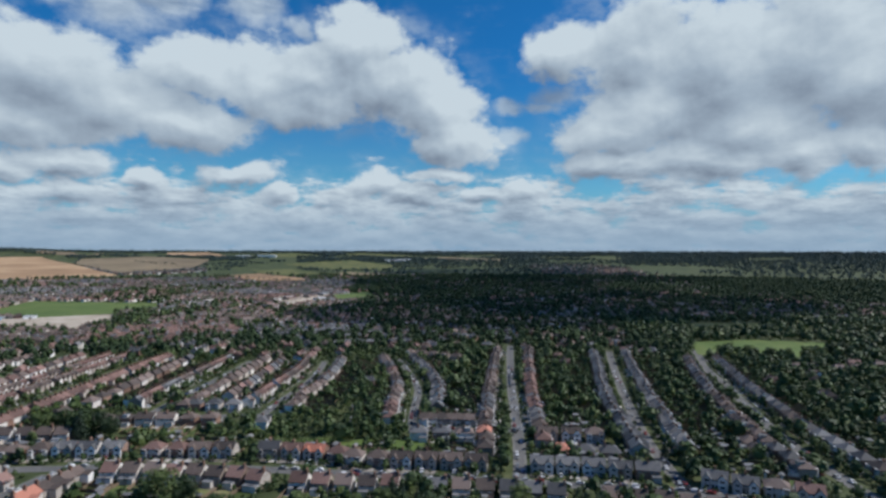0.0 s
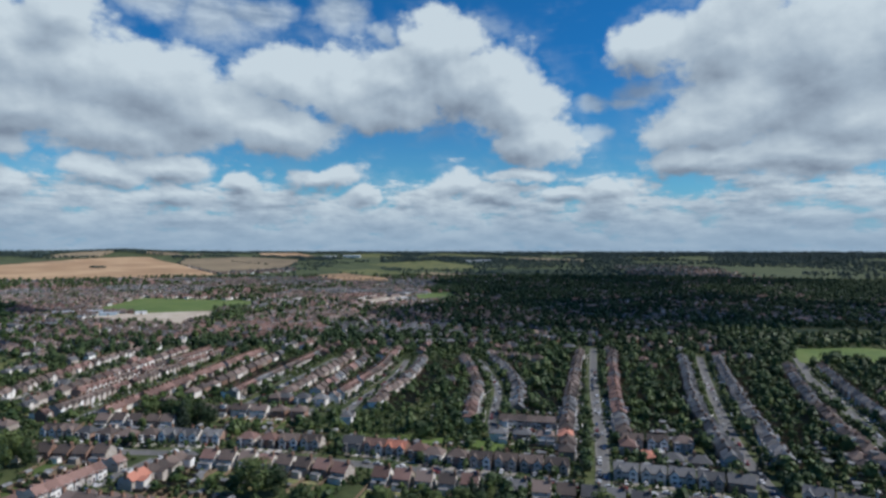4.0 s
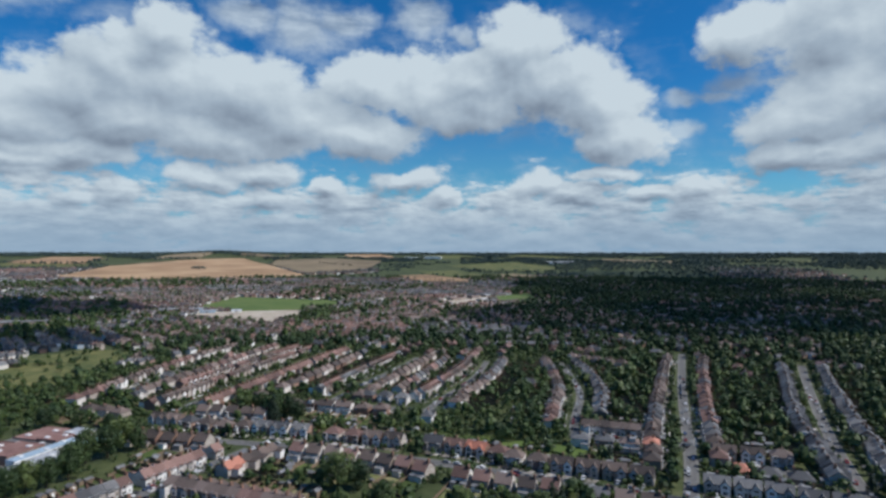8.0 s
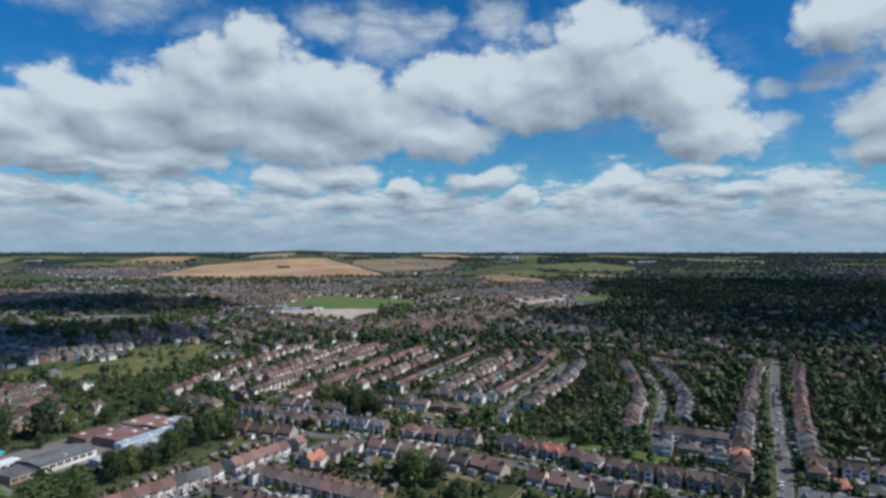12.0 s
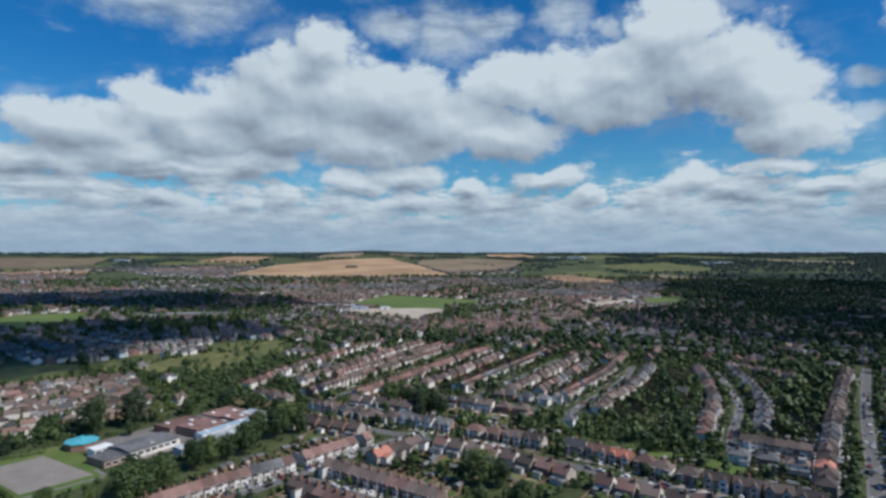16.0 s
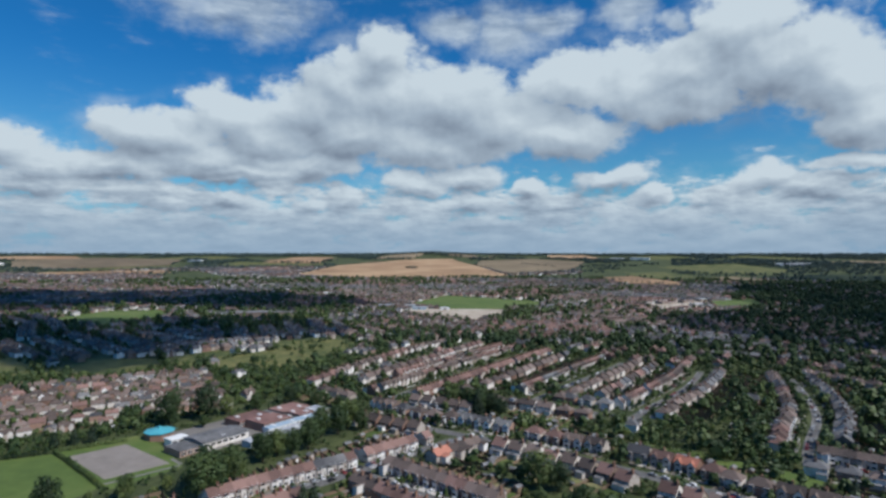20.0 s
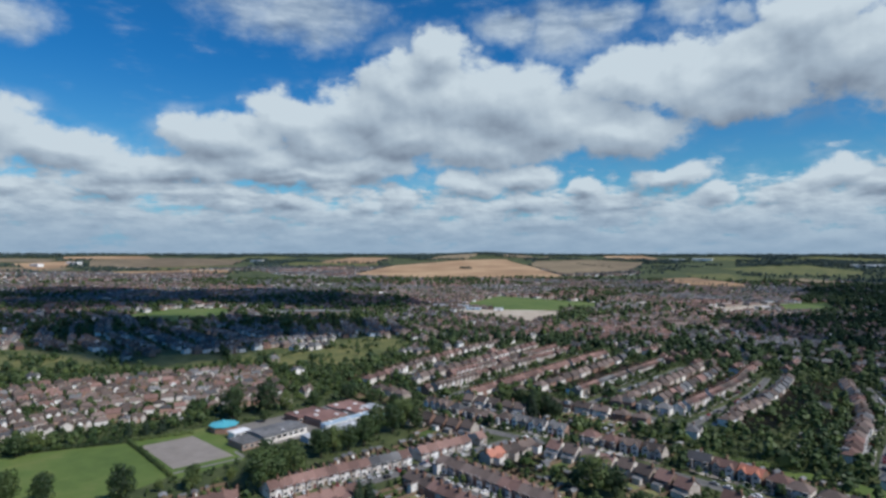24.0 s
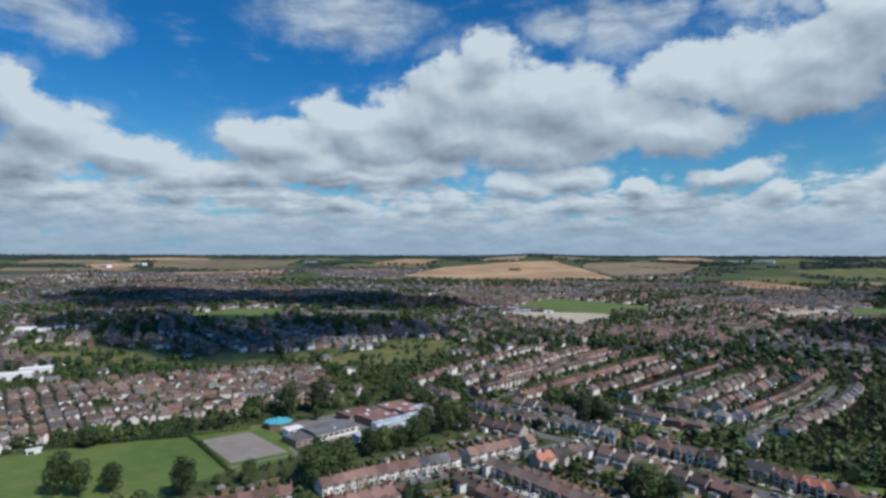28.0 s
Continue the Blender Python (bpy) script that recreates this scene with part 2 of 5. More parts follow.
DOOR = surface("painted_door", [(0.1, (0.03, 0.04, 0.08)), (0.4, (0.15, 0.03, 0.03)), (0.7, (0.5, 0.5, 0.48)), (0.95, (0.1, 0.06, 0.03))], spread=1.0, rough=0.5)
BRICK = surface("chimney_brick", [(0.1, (0.14, 0.08, 0.06)), (0.9, (0.3, 0.18, 0.13))], scale=3.0)
POT = surface("clay_pot", [(0.1, (0.3, 0.15, 0.1)), (0.9, (0.4, 0.22, 0.15))])
ASPHALT = surface("worn_asphalt", [(0.1, (0.085, 0.084, 0.083)), (0.5, (0.125, 0.123, 0.12)), (0.9, (0.19, 0.185, 0.18))], scale=0.6, patch=0.08, vary="none")
PAVING = surface("paving_slabs", [(0.1, (0.13, 0.128, 0.12)), (0.9, (0.24, 0.23, 0.215))], scale=1.0, vary="none")
DRIVE = surface("paved_forecourt", [(0.1, (0.16, 0.15, 0.14)), (0.5, (0.27, 0.25, 0.23)), (0.9, (0.4, 0.37, 0.34))], scale=0.9, spread=0.8)
GARDEN_GRASS = surface("garden_grass", [(0.05, (0.05, 0.075, 0.02)), (0.4, (0.085, 0.125, 0.034)), (0.7, (0.15, 0.165, 0.06)), (0.95, (0.27, 0.235, 0.13))], scale=0.5, patch=0.05, vary="island", spread=1.0)
PATIO = surface("patio_slabs", [(0.1, (0.16, 0.14, 0.12)), (0.5, (0.3, 0.27, 0.24)), (0.95, (0.55, 0.52, 0.48))], scale=1.0, vary="island", spread=1.0)
EARTH = surface("rough_grass_and_soil", [(0.15, (0.022, 0.036, 0.012)), (0.45, (0.052, 0.068, 0.024)), (0.7, (0.085, 0.1, 0.038)), (0.95, (0.14, 0.13, 0.07))], scale=0.12, patch=0.02, vary="none")
LAWN = surface("mown_grass", [(0.1, (0.058, 0.098, 0.022)), (0.5, (0.098, 0.146, 0.035)), (0.9, (0.165, 0.18, 0.06))], scale=0.07, patch=0.012, vary="none")
MEADOW = surface("long_meadow_grass", [(0.1, (0.035, 0.056, 0.017)), (0.45, (0.098, 0.112, 0.034)), (0.9, (0.21, 0.185, 0.07))], scale=0.08, patch=0.018, vary="none", grain=1.5, wash=1.5)
STRAW = surface("ripe_corn_and_stubble", [(0.1, (0.2, 0.13, 0.075)), (0.5, (0.34, 0.21, 0.115)), (0.9, (0.46, 0.31, 0.18))], scale=0.012, patch=0.0035, vary="object", grain=0.9, wash=1.8)
FALLOW = surface("tan_fallow_field", [(0.1, (0.14, 0.105, 0.065)), (0.5, (0.215, 0.165, 0.1)), (0.9, (0.3, 0.23, 0.14))], scale=0.012, patch=0.003, vary="object")
RUBBLE = surface("pale_bare_ground", [(0.1, (0.22, 0.18, 0.14)), (0.5, (0.44, 0.37, 0.29)), (0.9, (0.6, 0.54, 0.46))], scale=0.05, patch=0.02, vary="none")
COURT = surface("grey_court_surface", [(0.1, (0.2, 0.175, 0.155)), (0.9, (0.31, 0.275, 0.245))], scale=0.15, vary="none")
BARK = surface("bark", [(0.1, (0.04, 0.03, 0.02)), (0.9, (0.1, 0.075, 0.05))], scale=2.0)
LEAVES = [(0.05, (0.018, 0.036, 0.013)), (0.5, (0.042, 0.07, 0.021)), (0.95, (0.105, 0.138, 0.04))]
LEAF = (surface("broad_leaves", LEAVES, scale=0.4, patch=0.05, spread=0.9, rough=0.6), surface("garden_tree_leaves", LEAVES, scale=0.5, patch=0.085, vary="none", rough=0.6, grain=0.5, wash=1.9))
PINE = surface("dark_needles", [(0.1, (0.009, 0.022, 0.012)), (0.9, (0.024, 0.045, 0.02))], scale=0.6, rough=0.6)
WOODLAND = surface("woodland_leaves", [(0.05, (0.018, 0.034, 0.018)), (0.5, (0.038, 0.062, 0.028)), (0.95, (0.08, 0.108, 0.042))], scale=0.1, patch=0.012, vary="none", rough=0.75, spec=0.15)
# the blue in this leaf colour is distance haze, painted in
HAZED_HILLWOOD = surface("hazed_hill_leaves", [(0.05, (0.03, 0.05, 0.05)), (0.5, (0.055, 0.083, 0.078)), (0.95, (0.1, 0.125, 0.1))], scale=0.03, patch=0.004, vary="none", rough=0.75, spec=0.15)
TIMBER = surface("weathered_timber", [(0.1, (0.12, 0.085, 0.055)), (0.9, (0.28, 0.21, 0.15))], scale=1.5)
FELT = surface("grey_roof_felt", [(0.1, (0.1, 0.1, 0.1)), (0.5, (0.17, 0.17, 0.175)), (0.9, (0.26, 0.26, 0.265))], scale=0.4, patch=0.1)
SHEET = surface("pale_metal_sheet", [(0.1, (0.34, 0.36, 0.39)), (0.9, (0.5, 0.52, 0.55))], scale=0.5, rough=0.45)
REDFLAT = surface("red_brown_flat_roof", [(0.1, (0.13, 0.075, 0.065)), (0.5, (0.21, 0.115, 0.1)), (0.9, (0.3, 0.18, 0.155))], scale=0.3, patch=0.1, spread=0.6)
TEAL = surface("turquoise_sheet_roof", [(0.1, (0.05, 0.3, 0.37)), (0.9, (0.1, 0.42, 0.5))], scale=0.4, rough=0.5)
AQUA = surface("pale_turquoise_sheet", [(0.1, (0.24, 0.45, 0.47)), (0.9, (0.34, 0.55, 0.56))], scale=0.4, rough=0.5)
SKYBLUE = surface("pale_blue_cladding", [(0.1, (0.28, 0.38, 0.47)), (0.9, (0.4, 0.5, 0.58))], scale=0.5, rough=0.5)
WHITE = surface("white_panel", [(0.1, (0.66, 0.66, 0.65)), (0.9, (0.82, 0.82, 0.81))], scale=0.5, rough=0.5)
PAINT = [surface("car_paint", [(0.0, c), (1.0, c2)], rough=0.25, spec=0.6, spread=1.0) for c, c2 in
         (((0.6, 0.6, 0.62), (0.75, 0.75, 0.75)), ((0.02, 0.02, 0.022), (0.05, 0.05, 0.06)), ((0.25, 0.26, 0.28), (0.4, 0.41, 0.42)),
          ((0.03, 0.045, 0.1), (0.05, 0.08, 0.16)), ((0.18, 0.03, 0.03), (0.26, 0.05, 0.045)))]
TYRE = surface("tyre_rubber", [(0.1, (0.015, 0.015, 0.015)), (0.9, (0.03, 0.03, 0.03))])


# ---- mesh helpers ----
class Shape:
    """Collects faces with material numbers, and turns them into one mesh."""

    def __init__(self):
        self.v, self.f, self.m = [], [], []

    def face(self, pts, mat=0):
        k = len(self.v)
        self.v.extend(pts)
        self.f.append(tuple(range(k, k + len(pts))))
        self.m.append(mat)

    def solid(self, verts, faces, mat=0):
        k = len(self.v)
        self.v.extend(verts)
        for f in faces:
            self.f.append(tuple(k + i for i in f))
            self.m.append(mat)

    def box(self, x0, y0, z0, x1, y1, z1, mat=0):
        self.solid([(x0, y0, z0), (x1, y0, z0), (x1, y1, z0), (x0, y1, z0), (x0, y0, z1), (x1, y0, z1), (x1, y1, z1), (x0, y1, z1)],
                   [(3, 2, 1, 0), (4, 5, 6, 7), (0, 1, 5, 4), (1, 2, 6, 5), (2, 3, 7, 6), (3, 0, 4, 7)], mat)

    def prism(self, section, a, b, axis="x", mat=0):
        """A closed section of (across, up) drawn out from a to b along x or y."""
        n = len(section)
        put = (lambda s, t: (t, s[0], s[1])) if axis == "x" else (lambda s, t: (s[0], t, s[1]))
        verts = [put(s, a) for s in section] + [put(s, b) for s in section]
        faces = [tuple(range(n)), tuple(range(2 * n - 1, n - 1, -1))]
        faces += [(i, n + i, n + (i + 1) % n, (i + 1) % n) for i in range(n)]
        self.solid(verts, faces, mat)

    def tube(self, p, q, r0, r1, sides=6, mat=0):
        p, q = Vector(p), Vector(q)
        turn = (q - p).to_track_quat("Z", "Y").to_matrix()
        ring = [turn @ Vector((math.cos(a), math.sin(a), 0)) for a in (2 * math.pi * i / sides for i in range(sides))]
        verts = [tuple(p + c * r0) for c in ring] + [tuple(q + c * r1) for c in ring]
        faces = [(i, (i + 1) % sides, sides + (i + 1) % sides, sides + i) for i in range(sides)]
        faces.append(tuple(range(sides, 2 * sides)))
        self.solid(verts, faces, mat)

    def mesh(self, name, materials):
        me = bpy.data.meshes.new(name)
        me.from_pydata(self.v, [], self.f)
        for m in materials:
            me.materials.append(m)
        me.polygons.foreach_set("material_index", self.m)
        me.update()
        bm = bmesh.new()
        bm.from_mesh(me)
        if len(bm.faces) < 20000:
            bmesh.ops.recalc_face_normals(bm, faces=bm.faces)
            bm.to_mesh(me)
        bm.free()
        return me


def part(name, data, parent, label="", at=None):
    ob = new(name, data)
    ob.parent = parent
    if at is not None:
        ob.matrix_local = at
    return tagged(ob, label) if label else ob


def base(name, label, category, group="", at=None):
    ob = new(name)
    ob.empty_display_size = 0.5
    if at is not None:
        ob.matrix_world = at
    return tagged(ob, label, category, group)


def joined(name, verts, faces, mats, index, label, category, kind="stuff"):
    me = bpy.data.meshes.new(name)
    me.from_pydata(verts, [], faces)
    for m in mats:
        me.materials.append(m)
    if index is not None:
        me.polygons.foreach_set("material_index", index)
    me.update()
    return tagged(new(name, me), label, category, kind=kind)


# ---- ground ----
def height(x, y):
    """The land is level round the houses and climbs to low wooded hills at the horizon."""
    r, a = math.hypot(x, y), math.degrees(math.atan2(x, y))
    knoll = 34.0 * math.exp(-((a + 36.5) / 4.5) ** 2 - ((r - 4350.0) / 420.0) ** 2)
    return 107.0 * max(0.0, (r - 1800.0) / 3150.0) ** 1.4 + knoll


def build_ground():
    rings = [0, 60, 150, 260, 400, 600, 850, 1150, 1450, 1700] + list(range(1800, 4951, 105))
    n = 120
    verts, faces = [(0, 0, 0)], []
    for r in rings[1:]:
        for i in range(n):
            a = 2 * math.pi * i / n
            x, y = r * math.sin(a), r * math.cos(a)
            verts.append((x, y, height(x, y)))
    for i in range(n):
        faces.append((0, 1 + (i + 1) % n, 1 + i))
    for k in range(len(rings) - 2):
        a, b = 1 + k * n, 1 + (k + 1) * n
        for i in range(n):
            j = (i + 1) % n
            faces.append((a + i, a + j, b + j, b + i))
    joined("ground", verts, faces, [EARTH], None, "rough green and brown ground reaching to low hills", "ground", "structure")


def patch_of_land(name, corners, material, lift, label, category="field", cuts=3):
    """A field or lawn lying on the land."""
    bm = bmesh.new()
    bm.faces.new([bm.verts.new((x, y, 0)) for x, y in corners])
    bmesh.ops.triangulate(bm, faces=bm.faces)
    far = max(math.hypot(x, y) for x, y in corners) > 1700
    for _ in range(cuts if far else 0):
        bmesh.ops.subdivide_edges(bm, edges=bm.edges, cuts=1, use_grid_fill=True)
    for v in bm.verts:
        v.co.z = height(v.co.x, v.co.y) + lift
    bmesh.ops.recalc_face_normals(bm, faces=bm.faces)
    if sum(f.normal.z for f in bm.faces) < 0:
        bmesh.ops.reverse_faces(bm, faces=bm.faces)
    me = bpy.data.meshes.new(name)
    bm.to_mesh(me)
    bm.free()
    me.materials.append(material)
    return tagged(new(name, me), label, category, kind="structure")


def along(points, step=6.0):
    """Points and headings at even steps on a smooth line through the given ones."""
    pts = [Vector((*p, 0)) for p in points]
    fine = []
    for i in range(len(pts) - 1):
        p0, p1, p2, p3 = pts[max(i - 1, 0)], pts[i], pts[i + 1], pts[min(i + 2, len(pts) - 1)]
        for k in range(12):
            t = k / 12
            fine.append(0.5 * ((2 * p1) + (p2 - p0) * t + (2 * p0 - 5 * p1 + 4 * p2 - p3) * t * t + (3 * p1 - p0 - 3 * p2 + p3) * t ** 3))
    fine.append(pts[-1])
    total, out, want = 0.0, [], 0.0
    for a, b in zip(fine, fine[1:]):
        seg = (b - a).length
        while want <= total + seg and seg > 0:
            q = a + (b - a) * ((want - total) / seg)
            out.append((q.x, q.y, math.atan2(b.y - a.y, b.x - a.x)))
            want += step
        total += seg
    return out


ROADS = {   # centre line, width
    "main": ([(-266, 294), (-240, 294), (-200, 296), (-150, 300), (-100, 297), (-50, 291), (20, 282), (60, 277), (110, 269), (160, 250), (200, 236), (260, 215)], 6.0),
    "avenue": ([(37, 281), (44, 340), (58, 500), (79, 690)], 5.0),
    "east": ([(113, 272), (118, 334), (135, 430), (163, 560), (184, 650)], 4.8),
    "far_east": ([(192, 242), (196, 310), (206, 370), (230, 470), (250, 560), (264, 600), (285, 665)], 5.4),
    "crescent": ([(-19, 362), (-20, 400), (-20, 470), (-32, 540), (-46, 600)], 3.8),
    "west_a": ([(-198, 388), (-196, 450), (-193, 520), (-192, 590)], 4.2),
    "west_b": ([(-121, 392), (-119, 430), (-113, 510), (-118, 590)], 4.0),
    "west_c": ([(-291, 345), (-292, 375), (-297, 500), (-300, 620)], 4.8),
    "west_d": ([(-368, 380), (-380, 440), (-384, 520), (-400, 690)], 4.8),
    "cross": ([(-230, 386), (-170, 390), (-110, 393)], 6.0),
    "terrace_lane": ([(-219, 130), (-208, 200), (-192, 292)], 6.0),
    "terrace_road": ([(-204, 214), (-160, 210), (-110, 206)], 7.0),
    "avenue_east": ([(44, 334), (75, 332), (102, 327)], 6.0),
    "avenue_side": ([(44, 362), (10, 361), (-19, 362)], 6.0),
}
ROAD_PTS = []


def build_roads():
    for name, (pts, width) in ROADS.items():
        line = along(pts, 5.0)
        ROAD_PTS.extend((x, y, width) for x, y, _ in line)
        road, left, right = Shape(), Shape(), Shape()
        w = width / 2
        lift = 0.05 + 0.012 * (len(bpy.data.meshes) % 7)
        for (x0, y0, a0), (x1, y1, a1) in zip(line, line[1:]):
            def at(x, y, a, o, z):
                return (x - math.sin(a) * o, y + math.cos(a) * o, z)
            road.face([at(x0, y0, a0, -w, lift), at(x1, y1, a1, -w, lift), at(x1, y1, a1, w, lift), at(x0, y0, a0, w, lift)])
            for shape, s in ((left, 1), (right, -1)):
                a, b = s * (w + 0.0), s * (w + 1.0)
                q = [at(x0, y0, a0, a, 0.17), at(x1, y1, a1, a, 0.17), at(x1, y1, a1, b, 0.17), at(x0, y0, a0, b, 0.17)]
                shape.face(q if s < 0 else q[::-1])
                k = [at(x0, y0, a0, a, 0.0), at(x1, y1, a1, a, 0.0), at(x1, y1, a1, a, 0.17), at(x0, y0, a0, a, 0.17)]
                shape.face(k)
        tagged(new("road", road.mesh("road", [ASPHALT])), "worn grey asphalt street between houses", "road", kind="structure")
        for shape in (left, right):
            tagged(new("pavement", shape.mesh("pavement", [PAVING])), "pale paved footway with a raised kerb", "pavement", kind="structure")


build_ground()
build_roads()

# ---- houses ----
def panel_mesh(name, xs, zs, sunk, mats, depth=0.1, sink=0.05):
    """One piece with a gridded front; the cells in sunk are set back and take the second material."""
    s = Shape()
    y0, y1 = -0.06, -0.06 + depth
    for i in range(len(xs) - 1):
        for j in range(len(zs) - 1):
            a, b, c, d = xs[i], xs[i + 1], zs[j], zs[j + 1]
            if (i, j) in sunk:
                y = y0 + sink
                s.face([(a, y, c), (b, y, c), (b, y, d), (a, y, d)], 1)
                s.face([(a, y0, c), (b, y0, c), (b, y, c), (a, y, c)])
                s.face([(a, y, d), (b, y, d), (b, y0, d), (a, y0, d)])
                s.face([(a, y0, c), (a, y, c), (a, y, d), (a, y0, d)])
                s.face([(b, y, c), (b, y0, c), (b, y0, d), (b, y, d)])
            else:
                s.face([(a, y0, c), (b, y0, c), (b, y0, d), (a, y0, d)])
    for i in range(len(xs) - 1):
        s.face([(xs[i], y1, zs[0]), (xs[i + 1], y1, zs[0]), (xs[i + 1], y0, zs[0]), (xs[i], y0, zs[0])])
        s.face([(xs[i], y0, zs[-1]), (xs[i + 1], y0, zs[-1]), (xs[i + 1], y1, zs[-1]), (xs[i], y1, zs[-1])])
    for j in range(len(zs) - 1):
        s.face([(xs[0], y1, zs[j]), (xs[0], y0, zs[j]), (xs[0], y0, zs[j + 1]), (xs[0], y1, zs[j + 1])])
        s.face([(xs[-1], y0, zs[j]), (xs[-1], y1, zs[j]), (xs[-1], y1, zs[j + 1]), (xs[-1], y0, zs[j + 1])])
    me = s.mesh(name, mats)
    bm = bmesh.new()
    bm.from_mesh(me)
    bmesh.ops.remove_doubles(bm, verts=bm.verts, dist=0.001)
    bmesh.ops.recalc_face_normals(bm, faces=bm.faces)
    bm.to_mesh(me)
    bm.free()
    return me


def window_mesh(w, h, t=0.09):
    return panel_mesh("window", [-w / 2, -w / 2 + t, -t / 2, t / 2, w / 2 - t, w / 2], [0, t, h - t, h], {(1, 1), (3, 1)}, [FRAME, GLASS])


def door_mesh():
    return panel_mesh("door", [-0.55, -0.3, 0.3, 0.55], [0, 1.3, 1.9, 2.1], {(1, 1)}, [DOOR, GLASS])


WINDOW, WIDE_WINDOW, DOOR_LEAF = window_mesh(1.2, 1.3), window_mesh(2.0, 1.5), door_mesh()


def chimney_mesh():
    s = Shape()
    s.box(-0.45, -0.75, -2.0, 0.45, 0.75, 1.3)
    s.box(-0.55, -0.85, 1.1, 0.55, 0.85, 1.3)
    for y in (-0.5, 0.0, 0.5):
        s.tube((0, y, 1.3), (0, y, 1.85), 0.16, 0.13, 6, 1)
    return s.mesh("chimney", [BRICK, POT])


CHIMNEY = chimney_mesh()


def gable_section(d, eaves, ridge, over=0.45, thick=0.28):
    e = eaves - over * (ridge - eaves) / (d / 2)
    return [(-d / 2 - over, e), (-d / 2 - over, e + thick), (0, ridge + thick), (d / 2 + over, e + thick), (d / 2 + over, e), (0, ridge)]


def hip_roof(s, w, d, eaves, ridge, over=0.45, inset=None, mat=0):
    inset = d / 2 * 0.9 if inset is None else inset
    a, b = w / 2 + over, d / 2 + over
    e = eaves - 0.2
    top = max(0.3, w / 2 - inset)
    v = [(-a, -b, e), (a, -b, e), (a, b, e), (-a, b, e), (-a, -b, e + 0.2), (a, -b, e + 0.2), (a, b, e + 0.2), (-a, b, e + 0.2), (-top, 0, ridge), (top, 0, ridge)]
    s.solid(v, [(3, 2, 1, 0), (0, 1, 5, 4), (1, 2, 6, 5), (2, 3, 7, 6), (3, 0, 4, 7), (4, 5, 9, 8), (6, 7, 8, 9), (5, 6, 9), (7, 4, 8)], mat)


def house(kind, roof, wall, detail, rear, label):
    """One house with its front to -y. Semi-detached pairs are 14 m wide, terraced houses 6.6 m, bungalows 11 m."""
    ob = base({"detached": "detached_house", "terrace": "terraced_house", "peaked": "terraced_house", "bungalow": "bungalow"}.get(kind, "semi_detached_house"), label, "house")
    rm, wm, fm = ROOF[roof][0], WALL[wall][0], WALL["render"][0]
    w, d, eaves, ridge = {"gabled": (11.3, 8.0, 4.9, 7.7), "hipped": (10.2, 8.4, 4.9, 7.9), "plain": (11.2, 9.0, 4.9, 8.0), "peaked": (5.9, 8.2, 5.0, 7.6), "terrace": (5.9, 8.2, 4.6, 7.2), "detached": (7.8, 9.0, 4.7, 7.9), "bungalow": (10.5, 8.5, 2.8, 5.8)}[kind]
    s = Shape()
    if kind in ("gabled", "terrace", "plain", "peaked", "detached"):
        s.prism([(-d / 2, 0), (d / 2, 0), (d / 2, eaves), (0, ridge), (-d / 2, eaves)], -w / 2, w / 2)
    else:
        s.box(-w / 2, -d / 2, 0, w / 2, d / 2, eaves)
    part("wall", s.mesh("wall", [wm]), ob)
    s = Shape()
    if kind in ("gabled", "plain", "detached"):
        s.prism(gable_section(d, eaves, ridge), -w / 2 - 0.25, w / 2 + 0.25)
    elif kind in ("terrace", "peaked"):
        s.prism(gable_section(d, eaves, ridge), -w / 2 + 0.02, w / 2 - 0.02)
    else:
        hip_roof(s, w, d, eaves, ridge)
    part("roof", s.mesh("roof", [rm]), ob)
    bays = {"gabled": (-3.3, 3.3), "hipped": (-3.4, 3.4), "plain": (-3.7, 3.7), "detached": (-1.9,), "terrace": (-1.5,), "peaked": (-0.9,), "bungalow": (-2.8,)}[kind]
    if kind in ("gabled", "bungalow", "peaked") or (kind == "terrace" and detail):
        s, g = Shape(), Shape()
        bw, top = (1.9, ridge - 0.75) if kind in ("gabled", "peaked") else (1.7, eaves + 1.6) if kind == "bungalow" else (1.4, eaves + 0.25)
        low = eaves if kind != "terrace" else eaves - 0.75
        s.prism([(-bw, 0), (bw, 0), (bw, low), (0, top), (-bw, low)], -d / 2 - 0.9, -1.0, "y")
        sec = [(-bw - 0.3, low - 0.3), (-bw - 0.3, low - 0.05), (0, top + 0.25), (bw + 0.3, low - 0.05), (bw + 0.3, low - 0.3), (0, top)]
        g.prism(sec, -d / 2 - 1.2, -0.6, "y")
        bay, cap = s.mesh("bay", [fm]), g.mesh("bay_roof", [rm])
        for x in bays:
            b = part("bay", bay, ob, at=Matrix.Translation((x, 0, 0)))
            part("bay_roof", cap, b)
    elif kind in ("hipped", "plain", "detached") and detail:
        s = Shape()
        s.prism([(-1.5, 0), (1.5, 0), (1.1, -0.8), (-1.1, -0.8)], 0, 5.0, "x")
        s.v = [(x2, y2 - d / 2, z2) for z2, x2, y2 in s.v]
        bay = s.mesh("bay", [fm])
        for x in bays:
            part("bay", bay, ob, at=Matrix.Translation((x, 0, 0)))
    stacks = {"gabled": ((0, 0.6),), "hipped": ((0.2, 0.9),), "plain": ((0, 0.5),), "detached": ((-3.3, 0.4),), "terrace": ((2.75, 0.5),), "peaked": ((2.75, 0.5),), "bungalow": ((3.0, 0),)}[kind]
    for x, y in stacks:
        part("chimney", CHIMNEY, ob, at=Matrix.Translation((x, y, ridge + (-0.8 if kind == "hipped" else 0.2))))
